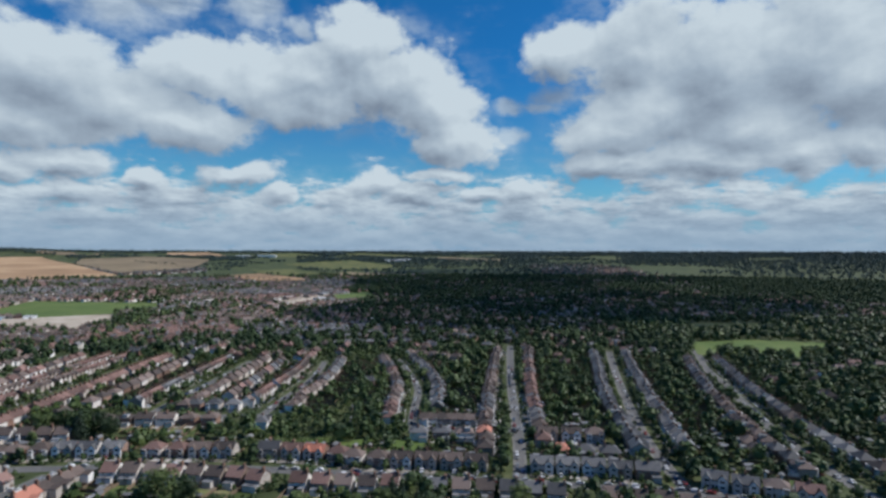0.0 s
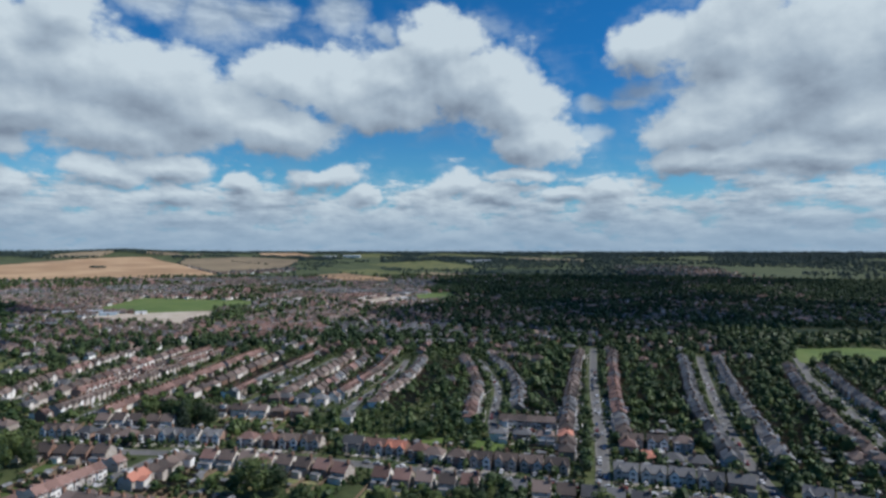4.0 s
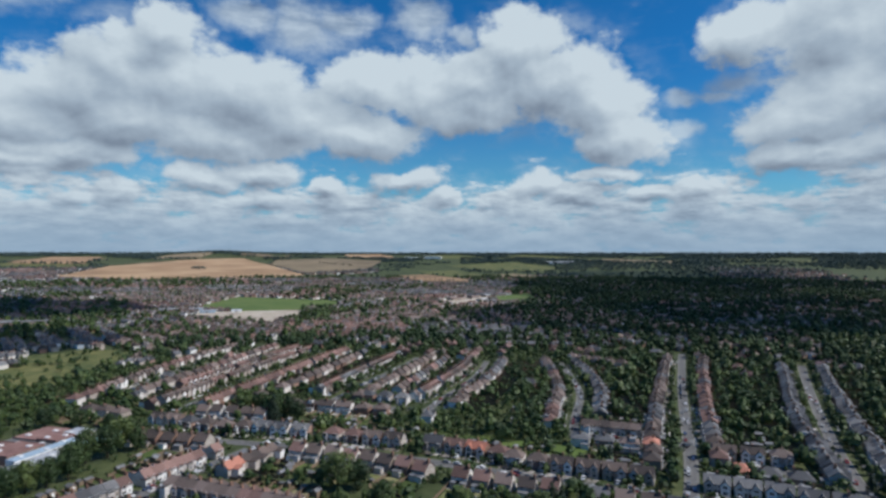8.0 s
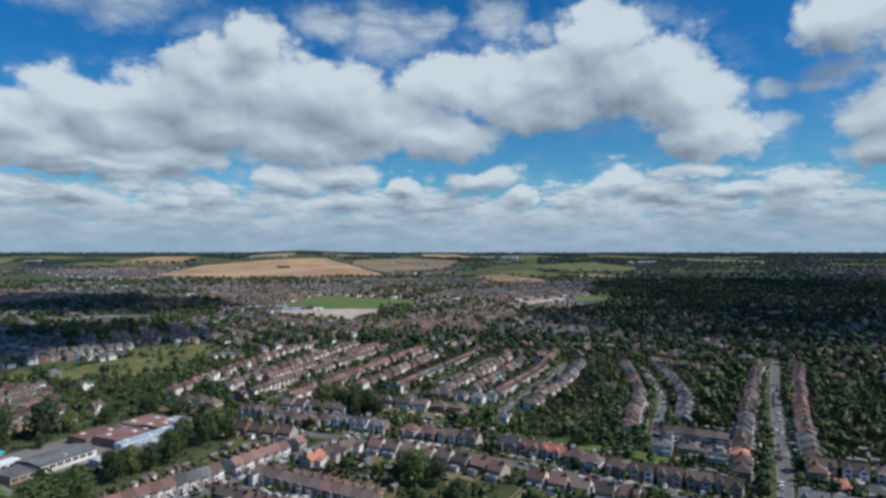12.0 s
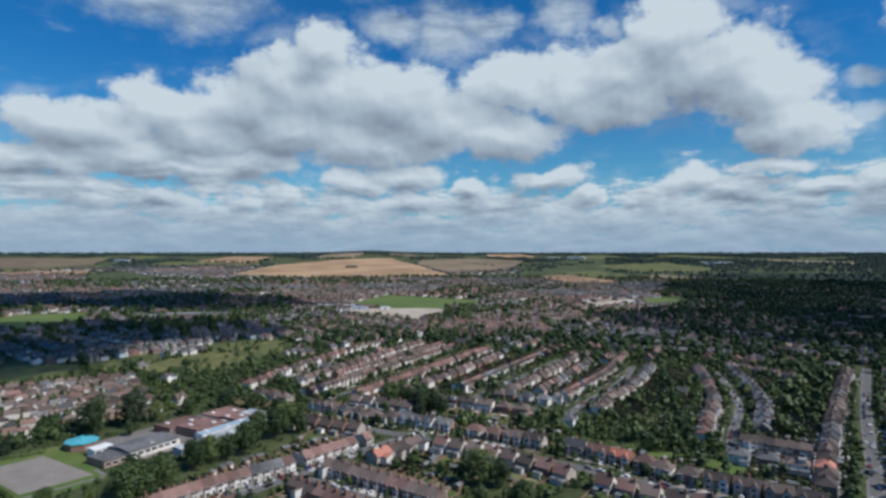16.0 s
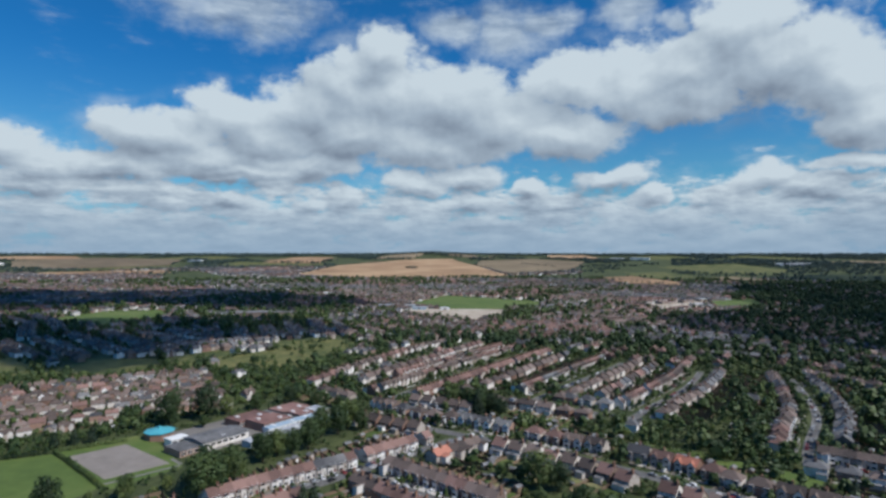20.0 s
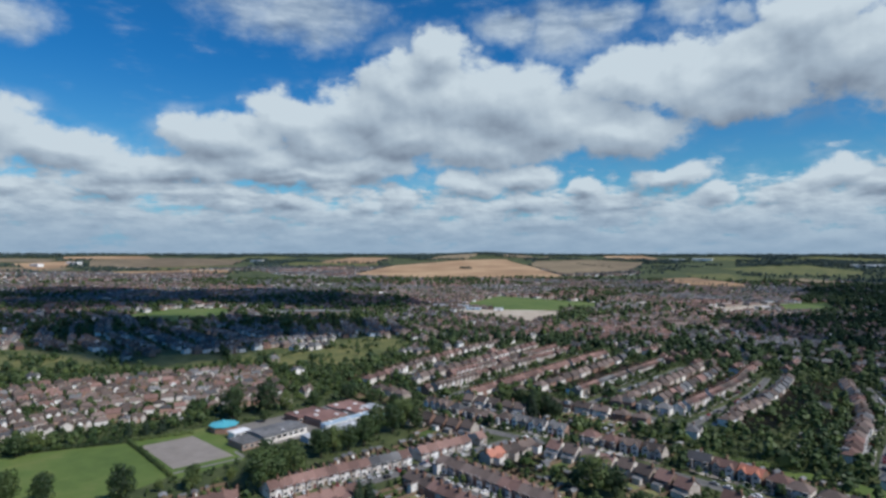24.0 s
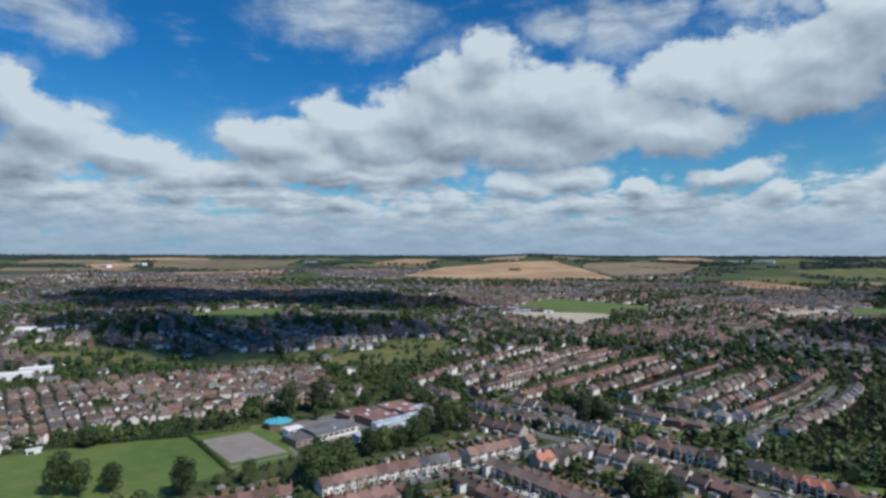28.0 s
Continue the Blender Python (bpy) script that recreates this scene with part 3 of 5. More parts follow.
    if rear:
        for x in ({"gabled": (-3.6, 3.4), "hipped": (-2.8, 2.9), "plain": (-3.3, 3.2), "detached": (1.2, -1.4), "terrace": (-1.2,), "peaked": (-1.2,), "bungalow": (2.0,)}[kind][:rear]):
            s, g = Shape(), Shape()
            if kind in ("terrace", "peaked"):
                s.prism([(-1.6, 0), (1.6, 0), (1.6, 4.4), (-1.6, 5.3)], d / 2 - 0.2, d / 2 + 4.2, "y")
                g.prism([(-1.75, 5.35), (-1.75, 5.6), (1.9, 4.55), (1.9, 4.3)], d / 2 + 0.1, d / 2 + 4.4, "y")
            else:
                s.box(-2.2, d / 2 - 0.2, 0, 2.2, d / 2 + 3.2, 2.7)
                g.box(-2.35, d / 2 + 0.03, 2.7, 2.35, d / 2 + 3.35, 2.95)
            e = part("extension", s.mesh("extension", [fm]), ob, at=Matrix.Translation((x, 0, 0)))
            part("extension_roof", g.mesh("extension_roof", [rm if kind in ("terrace", "peaked") else FELT]), e)
    if rear == 2 and kind in ("gabled", "hipped", "plain"):
        # a loft room in the rear slope
        s, g = Shape(), Shape()
        s.box(-1.6, 0.6, eaves + 0.3, 1.6, d / 2 - 0.5, ridge - 0.5)
        g.box(-1.75, 0.35, ridge - 0.5, 1.75, d / 2 - 0.3, ridge - 0.3)
        e = part("dormer", s.mesh("dormer", [fm]), ob, at=Matrix.Translation((-2.6 if kind == "gabled" else -1.7, 0, 0)))
        part("dormer_roof", g.mesh("dormer_roof", [FELT]), e)
    if detail:
        out = 0.87 if kind in ("hipped", "plain", "detached") else 0.97
        for x in bays:
            for z in ((0.8, 3.4) if kind != "bungalow" else (0.8,)):
                part("window", WIDE_WINDOW, ob, at=Matrix.Translation((x, -d / 2 - out, z)))
        inner = {"gabled": (-0.8, 0.8), "hipped": (-1.4, 1.4), "plain": (-1.4, 1.4), "detached": (2.0,), "terrace": (1.7,), "peaked": (1.9,), "bungalow": (2.6,)}[kind]
        for x in inner:
            part("door", DOOR_LEAF, ob, at=Matrix.Translation((x, -d / 2 - 0.04, 0)))
            if kind != "bungalow":
                part("window", WINDOW, ob, at=Matrix.Translation((x, -d / 2 - 0.05, 3.6)))
        for x in ({"gabled": (-4, -1.6, 1.6, 4), "hipped": (-3.4, 3.4), "plain": (-3.7, 3.7), "detached": (-2, 2), "terrace": (-1.5, 1.6), "peaked": (1.6,), "bungalow": (0,)}[kind]):
            part("window", WINDOW, ob, at=pose(x, d / 2 + 0.05, 3.5 if kind != "bungalow" else 1.0, 0, 0, 180))
    return ob


NAMES = {"gabled": "semi-detached pair with front gables", "hipped": "semi-detached pair, hipped",
         "plain": "semi-detached pair with gable ends", "detached": "detached house with gable ends", "terrace": "terraced house with bay window", "peaked": "terraced house with front gable", "bungalow": "small bungalow"}
ROOF_WORDS = {"brown": "brown tiled roof", "grey": "grey slate roof", "red": "red tiled roof", "orange": "new orange tiles"}
WALL_WORDS = {"brick": "brick walls", "render": "pale rendered walls", "mixed": "pebbledash walls"}
MADE = {}
HOUSE_AT = []       # x, y, radius of what stands on the ground
PLOTS = []


WANTED = []


def want_house(*args):
    WANTED.append(args)


def place_house(kind, roof, wall, x, y, turn, detail, group, rear=0, size=1.0):
    key = (kind, roof, wall, detail, rear, size)
    label = f"{NAMES[kind]}, {WALL_WORDS[wall]}, {ROOF_WORDS[roof]}"
    m = pose(x, y, 0, 0, 0, math.degrees(turn))
    if key not in MADE:
        MADE[key] = house(*key[:5], label)
        MADE[key].matrix_world = m @ Matrix.Scale(size, 4)
        tagged(MADE[key], group=group)
    else:
        ob = tagged(copy_thing(MADE[key], m), group=group)
        tall = size * (1.0 if kind in ("terrace", "peaked") else 0.94 + 0.13 * ((abs(x) * 7.3 + abs(y) * 3.1) % 1.0))
        ob.scale = (size, size, tall)
    HOUSE_AT.append((x, y, (6.4 if kind in ("gabled", "hipped", "plain") else 4.8) * size))
    PLOTS.append((x, y, turn, kind, size))


def facing(x, y):
    return min(((x - a) ** 2 + (y - b) ** 2, a, b) for a, b, _ in ROAD_PTS)[1:]


ROWS = [   # ridge line, kind, roofs, walls, street
    ([(-278, 315), (-233, 312), (-206, 315), (-169, 317)], "gabled", "brown grey brown", "mixed brick", "main road"),
    ([(-155, 317), (-105, 316)], "gabled", "brown red brown", "mixed brick", "main road"),
    ([(-93, 316), (-88, 316)], "plain", "grey", "render", "main road"),
    ([(-80, 314), (-50, 309)], "gabled", "orange red", "mixed brick", "main road"),
    ([(-46, 305), (-1, 300), (27, 297)], "gabled", "brown", "brick mixed", "main road"),
    ([(50, 296), (70, 293), (100, 286)], "gabled", "brown grey", "brick mixed", "main road"),
    ([(128, 276), (140, 270), (170, 257)], "gabled", "grey red brown", "mixed", "main road"),
    ([(-160, 284), (-112, 281), (-79, 273)], "detached", "brown red", "render mixed", "main road"),
    ([(-66, 273), (-46, 271), (-16, 269)], "detached", "brown red grey", "mixed render", "main road"),
    ([(-2, 266), (13, 265), (34, 263), (57, 258)], "detached", "grey brown", "mixed render", "main road"),
    ([(74, 256), (110, 247), (145, 236)], "detached", "grey brown", "mixed render", "main road"),
    ([(60, 640), (48, 557), (28, 380), (24, 320)], "hipped", "brown grey brown", "mixed brick", "the avenue"),
    ([(94, 640), (82, 560), (64, 412), (57, 322)], "hipped", "brown red brown grey", "mixed brick", "the avenue"),
    ([(158, 620), (145, 551), (120, 432), (106, 318)], "gabled", "grey", "mixed brick", "east street"),
    ([(194, 620), (181, 568), (150, 418), (133, 318)], "gabled", "grey", "brick mixed", "east street"),
    ([(246, 590), (218, 500), (188, 370), (178, 290)], "hipped", "brown grey brown", "brick mixed", "far east street"),
    ([(276, 590), (250, 490), (224, 370), (215, 280)], "hipped", "grey brown grey", "mixed brick", "far east street"),
    ([(-60, 590), (-48, 536), (-36, 466), (-35, 372)], "hipped", "grey brown red", "mixed render", "crescent"),
    ([(-28, 590), (-15, 538), (-4, 469), (-4, 392)], "hipped", "grey", "mixed brick", "crescent"),
    ([(-34, 618), (20, 590)], "hipped", "brown", "mixed", "crescent"),
    ([(-12, 375), (22, 373)], "terrace", "red brown", "mixed", "crescent"),
    ([(-14, 346), (24, 345)], "hipped", "grey brown", "render mixed", "crescent"),
    ([(-212, 580), (-213, 537), (-216, 410)], "peaked", "brown red brown grey", "render mixed", "west street"),
    ([(-175, 580), (-176, 500), (-177, 405)], "hipped", "brown", "mixed", "west street"),
    ([(-134, 580), (-130, 516), (-138, 410)], "peaked", "brown red brown", "render mixed", "west street"),
    ([(-100, 580), (-97, 506), (-104, 405)], "hipped", "brown grey", "render mixed", "west street"),
    ([(-215, 372), (-137, 374)], "hipped", "brown", "brick mixed", "west street"),
    ([(-172, 408), (-142, 409)], "hipped", "brown grey", "mixed brick", "west street"),
    ([(-157, 570), (-156, 430)], "detached", "brown grey red", "mixed render", "west street"),
    ([(-250, 560), (-246, 400)], "hipped", "brown", "mixed brick", "west street"),
    ([(-262, 338), (-215, 342)], "detached", "brown grey", "mixed render", "west street"),
    ([(-340, 320), (-300, 318)], "hipped", "brown red", "mixed render", "red roofed street"),
    ([(-336, 590), (-333, 400)], "peaked", "brown red", "mixed brick", "red roofed street"),
    ([(-262, 280), (-218, 283)], "detached", "brown red", "mixed brick", "main road"),
    ([(-276, 590), (-278, 540), (-273, 350)], "peaked", "red", "brick mixed", "red roofed street"),
    ([(-317, 590), (-316, 500), (-309, 340)], "peaked", "red brown", "brick mixed", "red roofed street"),
    ([(-412, 590), (-402, 474), (-372, 335)], "hipped", "brown red", "mixed render", "red roofed street"),
    ([(-366, 590), (-362, 540), (-345, 370)], "hipped", "brown red", "mixed render", "red roofed street"),
    ([(-231, 150), (-225, 180), (-213, 225), (-203, 275)], "terrace", "red brown red grey", "render", "terrace lane"),
    ([(-246, 98), (-242, 110), (-233, 137)], "terrace", "red", "render mixed", "terrace lane"),
    ([(-208, 142), (-198, 181)], "terrace", "brown red", "render", "terrace lane"),
    ([(-190, 201), (-158, 197), (-120, 194)], "terrace", "brown red brown", "brick mixed", "terrace road"),
    ([(-192, 227), (-160, 224), (-126, 221)], "terrace", "brown brown red", "mixed brick", "terrace road"),
    ([(62, 346), (98, 340)], "hipped", "red brown", "mixed brick", "avenue"),
    ([(64, 322), (92, 318)], "bungalow", "brown grey orange", "mixed", "avenue"),
    ([(172, 322), (178, 345)], "bungalow", "brown grey", "mixed", "far east street"),
    ([(-181, 250), (-180, 257)], "terrace", "orange", "render", "terrace lane"),
    ([(-179, 262), (-174, 285)], "terrace", "brown grey brown", "render mixed", "terrace lane"),
]


def build_rows():
    rng = random.Random(5)
    for pts, kind, roofs, walls, street in ROWS:
        roofs, walls = roofs.split(), walls.split()
        step = {"plain": 13.6, "detached": 10.6, "peaked": 5.9, "gabled": 12.7, "hipped": 13.4, "terrace": 5.9, "bungalow": 13.5}[kind]
        run = 0
        for i, (x, y, a) in enumerate(along(pts, step)):
            if kind in ("terrace", "peaked") and i % 7 == 6 and rng.random() < 0.4:
                continue
            fx, fy = facing(x, y)
            side = math.cos(a) * (fy - y) - math.sin(a) * (fx - x)
            turn = a + (math.pi if side > 0 else 0)
            near = math.hypot(x, y) < 440
            if run <= 0:
                roof, run = rng.choice(roofs), (rng.randint(2, 5) if kind in ("terrace", "peaked") else rng.randint(1, 2))
                if near and "orange" not in roofs and kind != "peaked" and rng.random() < 0.03:
                    roof, run = "orange", 1
            run -= 1
            j = 0.0 if kind in ("terrace", "peaked") else rng.uniform(-0.8, 0.8)
            made = "hipped" if kind == "gabled" and rng.random() < 0.3 else "gabled" if kind == "hipped" and rng.random() < 0.2 else kind
            want_house(made, roof, rng.choice(walls), x - math.sin(a) * j, y + math.cos(a) * j, turn + (0 if kind in ("terrace", "peaked") else rng.uniform(-0.03, 0.03)), near, "houses along the " + street, rng.choice([0, 1, 2, 1]) if near else rng.choice([0, 0, 1]))


def build_estate():
    """Curved rows of bay-fronted semis beyond the playing field."""
    rng = random.Random(8)
    for k in range(10):
        off = 9 + k * 18.0
        pts = [(-395 - off * 0.95, 30 + off * 0.1), (-412 - off * 0.9, 95 + off * 0.25), (-388 - off * 0.85, 178 + off * 0.35), (-350 - off * 0.85, 245 + off * 0.4)]
        for x, y, a in along(pts[:3] if k < 1 else pts, 10.4):
            if rng.random() < 0.07 or math.hypot(x + 340, y - 200) < 32:
                continue
            j = rng.uniform(-1.2, 1.2)
            want_house(rng.choice(["hipped", "gabled", "gabled"]), rng.choice(["brown", "red", "brown", "brown", "brown", "grey"]), rng.choice(["render", "mixed", "brick", "mixed"]), x + j * 1.8, y + rng.uniform(-0.8, 0.8),
                        a + (math.pi if k % 2 else 0) + rng.uniform(-0.12, 0.12) + (math.pi / 2 if rng.random() < 0.1 else 0), False, "houses of the estate behind the field", 0, rng.uniform(0.68, 0.8))


FARTHER = []        # houses drawn together with the distant town


def set_down_houses():
    count = 0
    for h in sorted(WANTED, key=lambda q: math.hypot(q[3], q[4])):
        pair = h[0] in ("gabled", "hipped", "plain")
        if pair and count >= 290:
            size = h[9] if len(h) > 9 else 1.0
            FARTHER.append((h[3], h[4], h[5], 10.4 * size, 8.3 * size, 4.9 * size, 7.8 * size, h[1], h[2]))
            HOUSE_AT.append((h[3], h[4], 7.0 * size))
            PLOTS.append((h[3], h[4], h[5], h[0], size))
        else:
            place_house(*h)
            count += pair


build_rows()
build_estate()
set_down_houses()

# ---- fields, lawns and open land ----
OPEN = []      # outlines on which nothing is built


def open_land(name, corners, material, lift, label, category="field"):
    OPEN.append(corners)
    return patch_of_land(name, corners, material, lift, label, category)


GOLD = [(-2033, 1729), (-2467, 2434), (-2507, 2993), (-2247, 3277), (-1841, 2920), (-1255, 2271), (-1319, 2050), (-1612, 1748)]
open_land("corn_field", GOLD, STRAW, 1.2, "large golden field of ripe corn on a slope")
open_land("stubble_field", [(-2051, 3323), (-1896, 3759), (-1413, 3597), (-1157, 2724), (-1293, 2341), (-1860, 2950)], FALLOW, 1.2, "tan field on the hillside beside the corn")
open_land("stubble_field", [(-887, 2322), (-771, 2469), (-531, 2226), (-469, 2041), (-627, 2010)], STRAW, 1.2, "narrow golden field below the woods")
open_land("green_field", [(-891, 3240), (-569, 3654), (-251, 3128), (-267, 2824), (-577, 2820)], MEADOW, 1.2, "long pale green field among far woods")
open_land("corn_field", [(-3936, 1300), (-4039, 1836), (-3585, 2156), (-3094, 1761), (-3097, 1328), (-3266, 1078)], FALLOW, 1.2, "distant tan fields near the horizon")
open_land("corn_field", [(-3760, 862), (-3900, 1218), (-3350, 1000), (-3124, 800)], STRAW, 1.2, "distant golden field near the horizon")
open_land("corn_field", [(-3000, 2300), (-3400, 2900), (-3200, 3100), (-2700, 2500)], STRAW, 1.2, "distant golden field near the horizon")
open_land("green_field", [(-2900, 1900), (-3150, 2250), (-2600, 2450), (-2450, 2250)], MEADOW, 1.2, "distant green field beside the corn")
FAR_FIELDS = [(-2700, 1250, 260, 120, 20), (-2950, 1500, 240, 130, 35), (-3300, 700, 300, 140, 10), (-3500, 1700, 240, 150, 40), (-3100, 2700, 260, 160, 50), (-3700, 2300, 260, 170, 45),
              (-2700, 3300, 260, 170, 60), (-2350, 3700, 240, 170, 60), (-1750, 4150, 300, 170, 75), (-1100, 4250, 280, 180, 80), (-500, 4350, 320, 170, 90), (150, 3900, 300, 140, 95),
              (900, 3900, 280, 110, 105), (-700, 2600, 200, 110, 75), (-350, 2450, 170, 90, 85),
              (-4100, 900, 260, 200, 15), (-4200, 1500, 260, 200, 25), (-4050, 400, 300, 160, 5), (-2450, 2750, 130, 90, 50)]
for k, (x, y, a, b, turn) in enumerate(FAR_FIELDS):
    c, s = math.cos(radians(turn + 55)), math.sin(radians(turn + 55))
    ring = [(x + u * c - v * s, y + u * s + v * c) for u, v in ((-a, -b * 0.8), (a * 0.9, -b), (a, b * 0.7), (a * 0.1, b), (-a * 0.95, b * 0.9))]
    kind = (STRAW, MEADOW, FALLOW, FALLOW)[k % 4] if x < -600 else (MEADOW, MEADOW, FALLOW)[k % 3]
    open_land("far_field", ring, kind, 1.2, {STRAW: "distant golden field on the far hills", MEADOW: "distant green pasture on the far hills", FALLOW: "distant tan field on the far hills"}[kind])
open_land("sports_ground", [(-803, 988), (-897, 1283), (-603, 1242), (-523, 1090), (-653, 953)], LAWN, 0.25, "green sports ground among the houses", "lawn")
open_land("building_site", [(-703, 824), (-722, 933), (-577, 1022), (-505, 916), (-520, 809), (-609, 820)], RUBBLE, 0.3, "pale bare building site beside the sports ground", "site")
open_land("park_lawn", [(-1112, 419), (-1181, 536), (-1117, 623), (-979, 556), (-934, 440), (-1022, 404)], LAWN, 0.25, "green park lawn ringed by trees", "lawn")
MEADOWS = [[(-536, 353), (-550, 393), (-552, 438), (-601, 487), (-587, 535), (-511, 536), (-469, 496), (-470, 442), (-446, 420), (-440, 388), (-473, 352), (-492, 324)],
           [(-918, 135), (-834, 174), (-721, 254), (-655, 250), (-616, 216), (-640, 165), (-734, 122), (-849, 109)],
           [(-600, 333), (-560, 318), (-506, 322), (-540, 350), (-556, 392), (-600, 400)]]
open_land("meadow", MEADOWS[1], MEADOW, 0.28, "long scrubby green meadow beyond the estate", "meadow")
open_land("meadow", MEADOWS[2], MEADOW, 0.14, "scrubby yellow-green meadow behind the estate", "meadow")
open_land("meadow", MEADOWS[0], MEADOW, 0.2, "rough yellow-green meadow behind the houses", "meadow")
open_land("meadow", [(-610, 218), (-660, 290), (-590, 330), (-552, 300), (-544, 256)], MEADOW, 0.2, "rough yellow-green meadow beside the estate", "meadow")
open_land("cricket_ground", [(303, 718), (388, 737), (470, 711), (451, 654), (363, 612), (274, 630)], LAWN, 0.2, "bright green cricket ground edged by trees", "lawn")
open_land("park_lawn", [(379, 912), (489, 914), (467, 828), (348, 809)], MEADOW, 0.2, "green field in the woods", "lawn")
open_land("forecourt", [(-387, 1284), (-305, 1495), (-253, 1297), (-316, 1193)], RUBBLE, 0.3, "pale paved yard round low shops", "yard")
open_land("park_lawn", [(-287, 1467), (-211, 1605), (-138, 1364), (-227, 1271)], LAWN, 0.25, "green field between houses and woods", "lawn")
open_land("playing_field", [(-398, 48), (-378, 104), (-361, 137), (-290, 130), (-282, 95), (-300, 20), (-330, -40), (-420, -40)], LAWN, 0.06, "mown green school playing field", "lawn")
open_land("play_court", [(-349, 140), (-345, 169), (-294, 167), (-299, 136)], COURT, 0.08, "grey asphalt school play court", "court")
open_land("school_lawn", [(-362, 139), (-356, 181), (-330, 181), (-300, 173), (-284, 168), (-284, 131)], LAWN, 0.04, "mown grass round the school court", "lawn")
open_land("footpath", [(-294, 133), (-292, 133), (-286, 168), (-288, 168)], PAVING, 0.12, "pale paved path beside the court", "path")
open_land("footpath", [(-300, 170), (-300, 172), (-288, 170.5), (-288, 168.5)], PAVING, 0.12, "pale paved path to the school", "path")
open_land("school_yard", [(-345, 190), (-318, 188), (-294, 188), (-288, 250), (-294, 284), (-340, 282)], DRIVE, 0.05, "grey paved school yard", "yard")
open_land("back_lawn", [(-112, 336), (-60, 350), (-54, 338), (-100, 328)], LAWN, 0.06, "strip of green back garden lawn", "lawn")
open_land("back_lawn", [(-28, 343), (-10, 340), (-12, 322), (-32, 325)], LAWN, 0.06, "small green back garden lawn", "lawn")
open_land("back_lawn", [(-286, 288), (-283, 300), (-267, 290), (-270, 276)], LAWN, 0.06, "green lawn behind the school", "lawn")
open_land("back_lawn", [(-61, 333), (-48, 345), (-38, 344), (-51, 329)], LAWN, 0.06, "small green back garden lawn", "lawn")


# ---- school ----
def school_block(name, x0, y0, x1, y1, h, roof, wall, label, pitch=0.0, lights=0):
    """A low block with a parapet or a shallow pitched roof, and a band of windows on its long sides."""
    ob = base(name, label, "school building", "school buildings", Matrix.Translation(((x0 + x1) / 2, (y0 + y1) / 2, 0)))
    w, d = x1 - x0, y1 - y0
    s = Shape()
    s.box(-w / 2, -d / 2, 0, w / 2, d / 2, h)
    part("wall", s.mesh("wall", [wall]), ob)
    s = Shape()
    if pitch:
        s.prism([(-w / 2 - 0.5, h), (-w / 2 - 0.5, h + 0.3), (0, h + 0.3 + pitch), (w / 2 + 0.5, h + 0.3), (w / 2 + 0.5, h)], -d / 2 - 0.5, d / 2 + 0.5, "y")
    else:
        s.box(-w / 2 - 0.3, -d / 2 - 0.3, h, w / 2 + 0.3, d / 2 + 0.3, h + 0.35)
        for a, b, c, e in ((-w / 2 - 0.3, -d / 2 - 0.3, w / 2 + 0.3, -d / 2), (-w / 2 - 0.3, d / 2, w / 2 + 0.3, d / 2 + 0.3)):
            s.box(a, b, h + 0.35, c, e, h + 0.6)
    roof_ob = part("roof", s.mesh("roof", [roof]), ob)
    s = Shape()
    s.box(-1.5, -1.0, 0, 1.5, 1.0, 0.5)
    light = s.mesh("rooflight", [WHITE])
    for i in range(lights):
        part("rooflight", light, roof_ob, at=Matrix.Translation((w * (0.25 if i % 2 else -0.2), -d / 2 + d * (i + 0.5) / lights, h + 0.34)))
    pane = panel_mesh("window", [-1.5, -1.4, -0.05, 0.05, 1.4, 1.5], [-0.1, 0.0, 1.6, 1.7], {(1, 1), (3, 1)}, [FRAME, GLASS])
    for i in range(max(1, int(d / 4))):
        for sx in (-1, 1):
            part("window", pane, ob, at=pose(sx * (w / 2 + 0.05), -d / 2 + 2 + i * 4.0, h - 2.4, 0, 0, 90 * sx))
    HOUSE_AT.extend((x0 + w * u, y0 + d * v, 9) for u in (0.2, 0.5, 0.8) for v in (0.1, 0.3, 0.5, 0.7, 0.9))
    return ob


def canopy_hall():
    ob = base("school_hall", "eight-sided school hall with a turquoise sheet roof", "school building", "school buildings", Matrix.Translation((-341, 187, 0)))
    s, r, e = Shape(), Shape(), Shape()
    n, w = 8, 9.0
    ring = [(w * math.cos(2 * math.pi * (i + 0.5) / n), w * math.sin(2 * math.pi * (i + 0.5) / n)) for i in range(n)]
    s.solid([(x * 0.93, y * 0.93, 0) for x, y in ring] + [(x * 0.93, y * 0.93, 4) for x, y in ring], [(i, (i + 1) % n, n + (i + 1) % n, n + i) for i in range(n)] + [tuple(range(n, 2 * n))])
    r.solid([(x, y, 4) for x, y in ring] + [(x, y, 4.4) for x, y in ring] + [(0, 0, 6.2)],
            [tuple(range(n - 1, -1, -1))] + [(i, (i + 1) % n, n + (i + 1) % n, n + i) for i in range(n)] + [(n + i, n + (i + 1) % n, 2 * n) for i in range(n)])
    e.tube((0, 0, 6.0), (0, 0, 6.9), 1.1, 0.9, 8)
    part("wall", s.mesh("wall", [WALL["brick"][0]]), ob)
    roof = part("roof", r.mesh("roof", [TEAL]), ob)
    part("vent", e.mesh("vent", [TEAL]), roof)
    HOUSE_AT.append((-341, 187, 13))


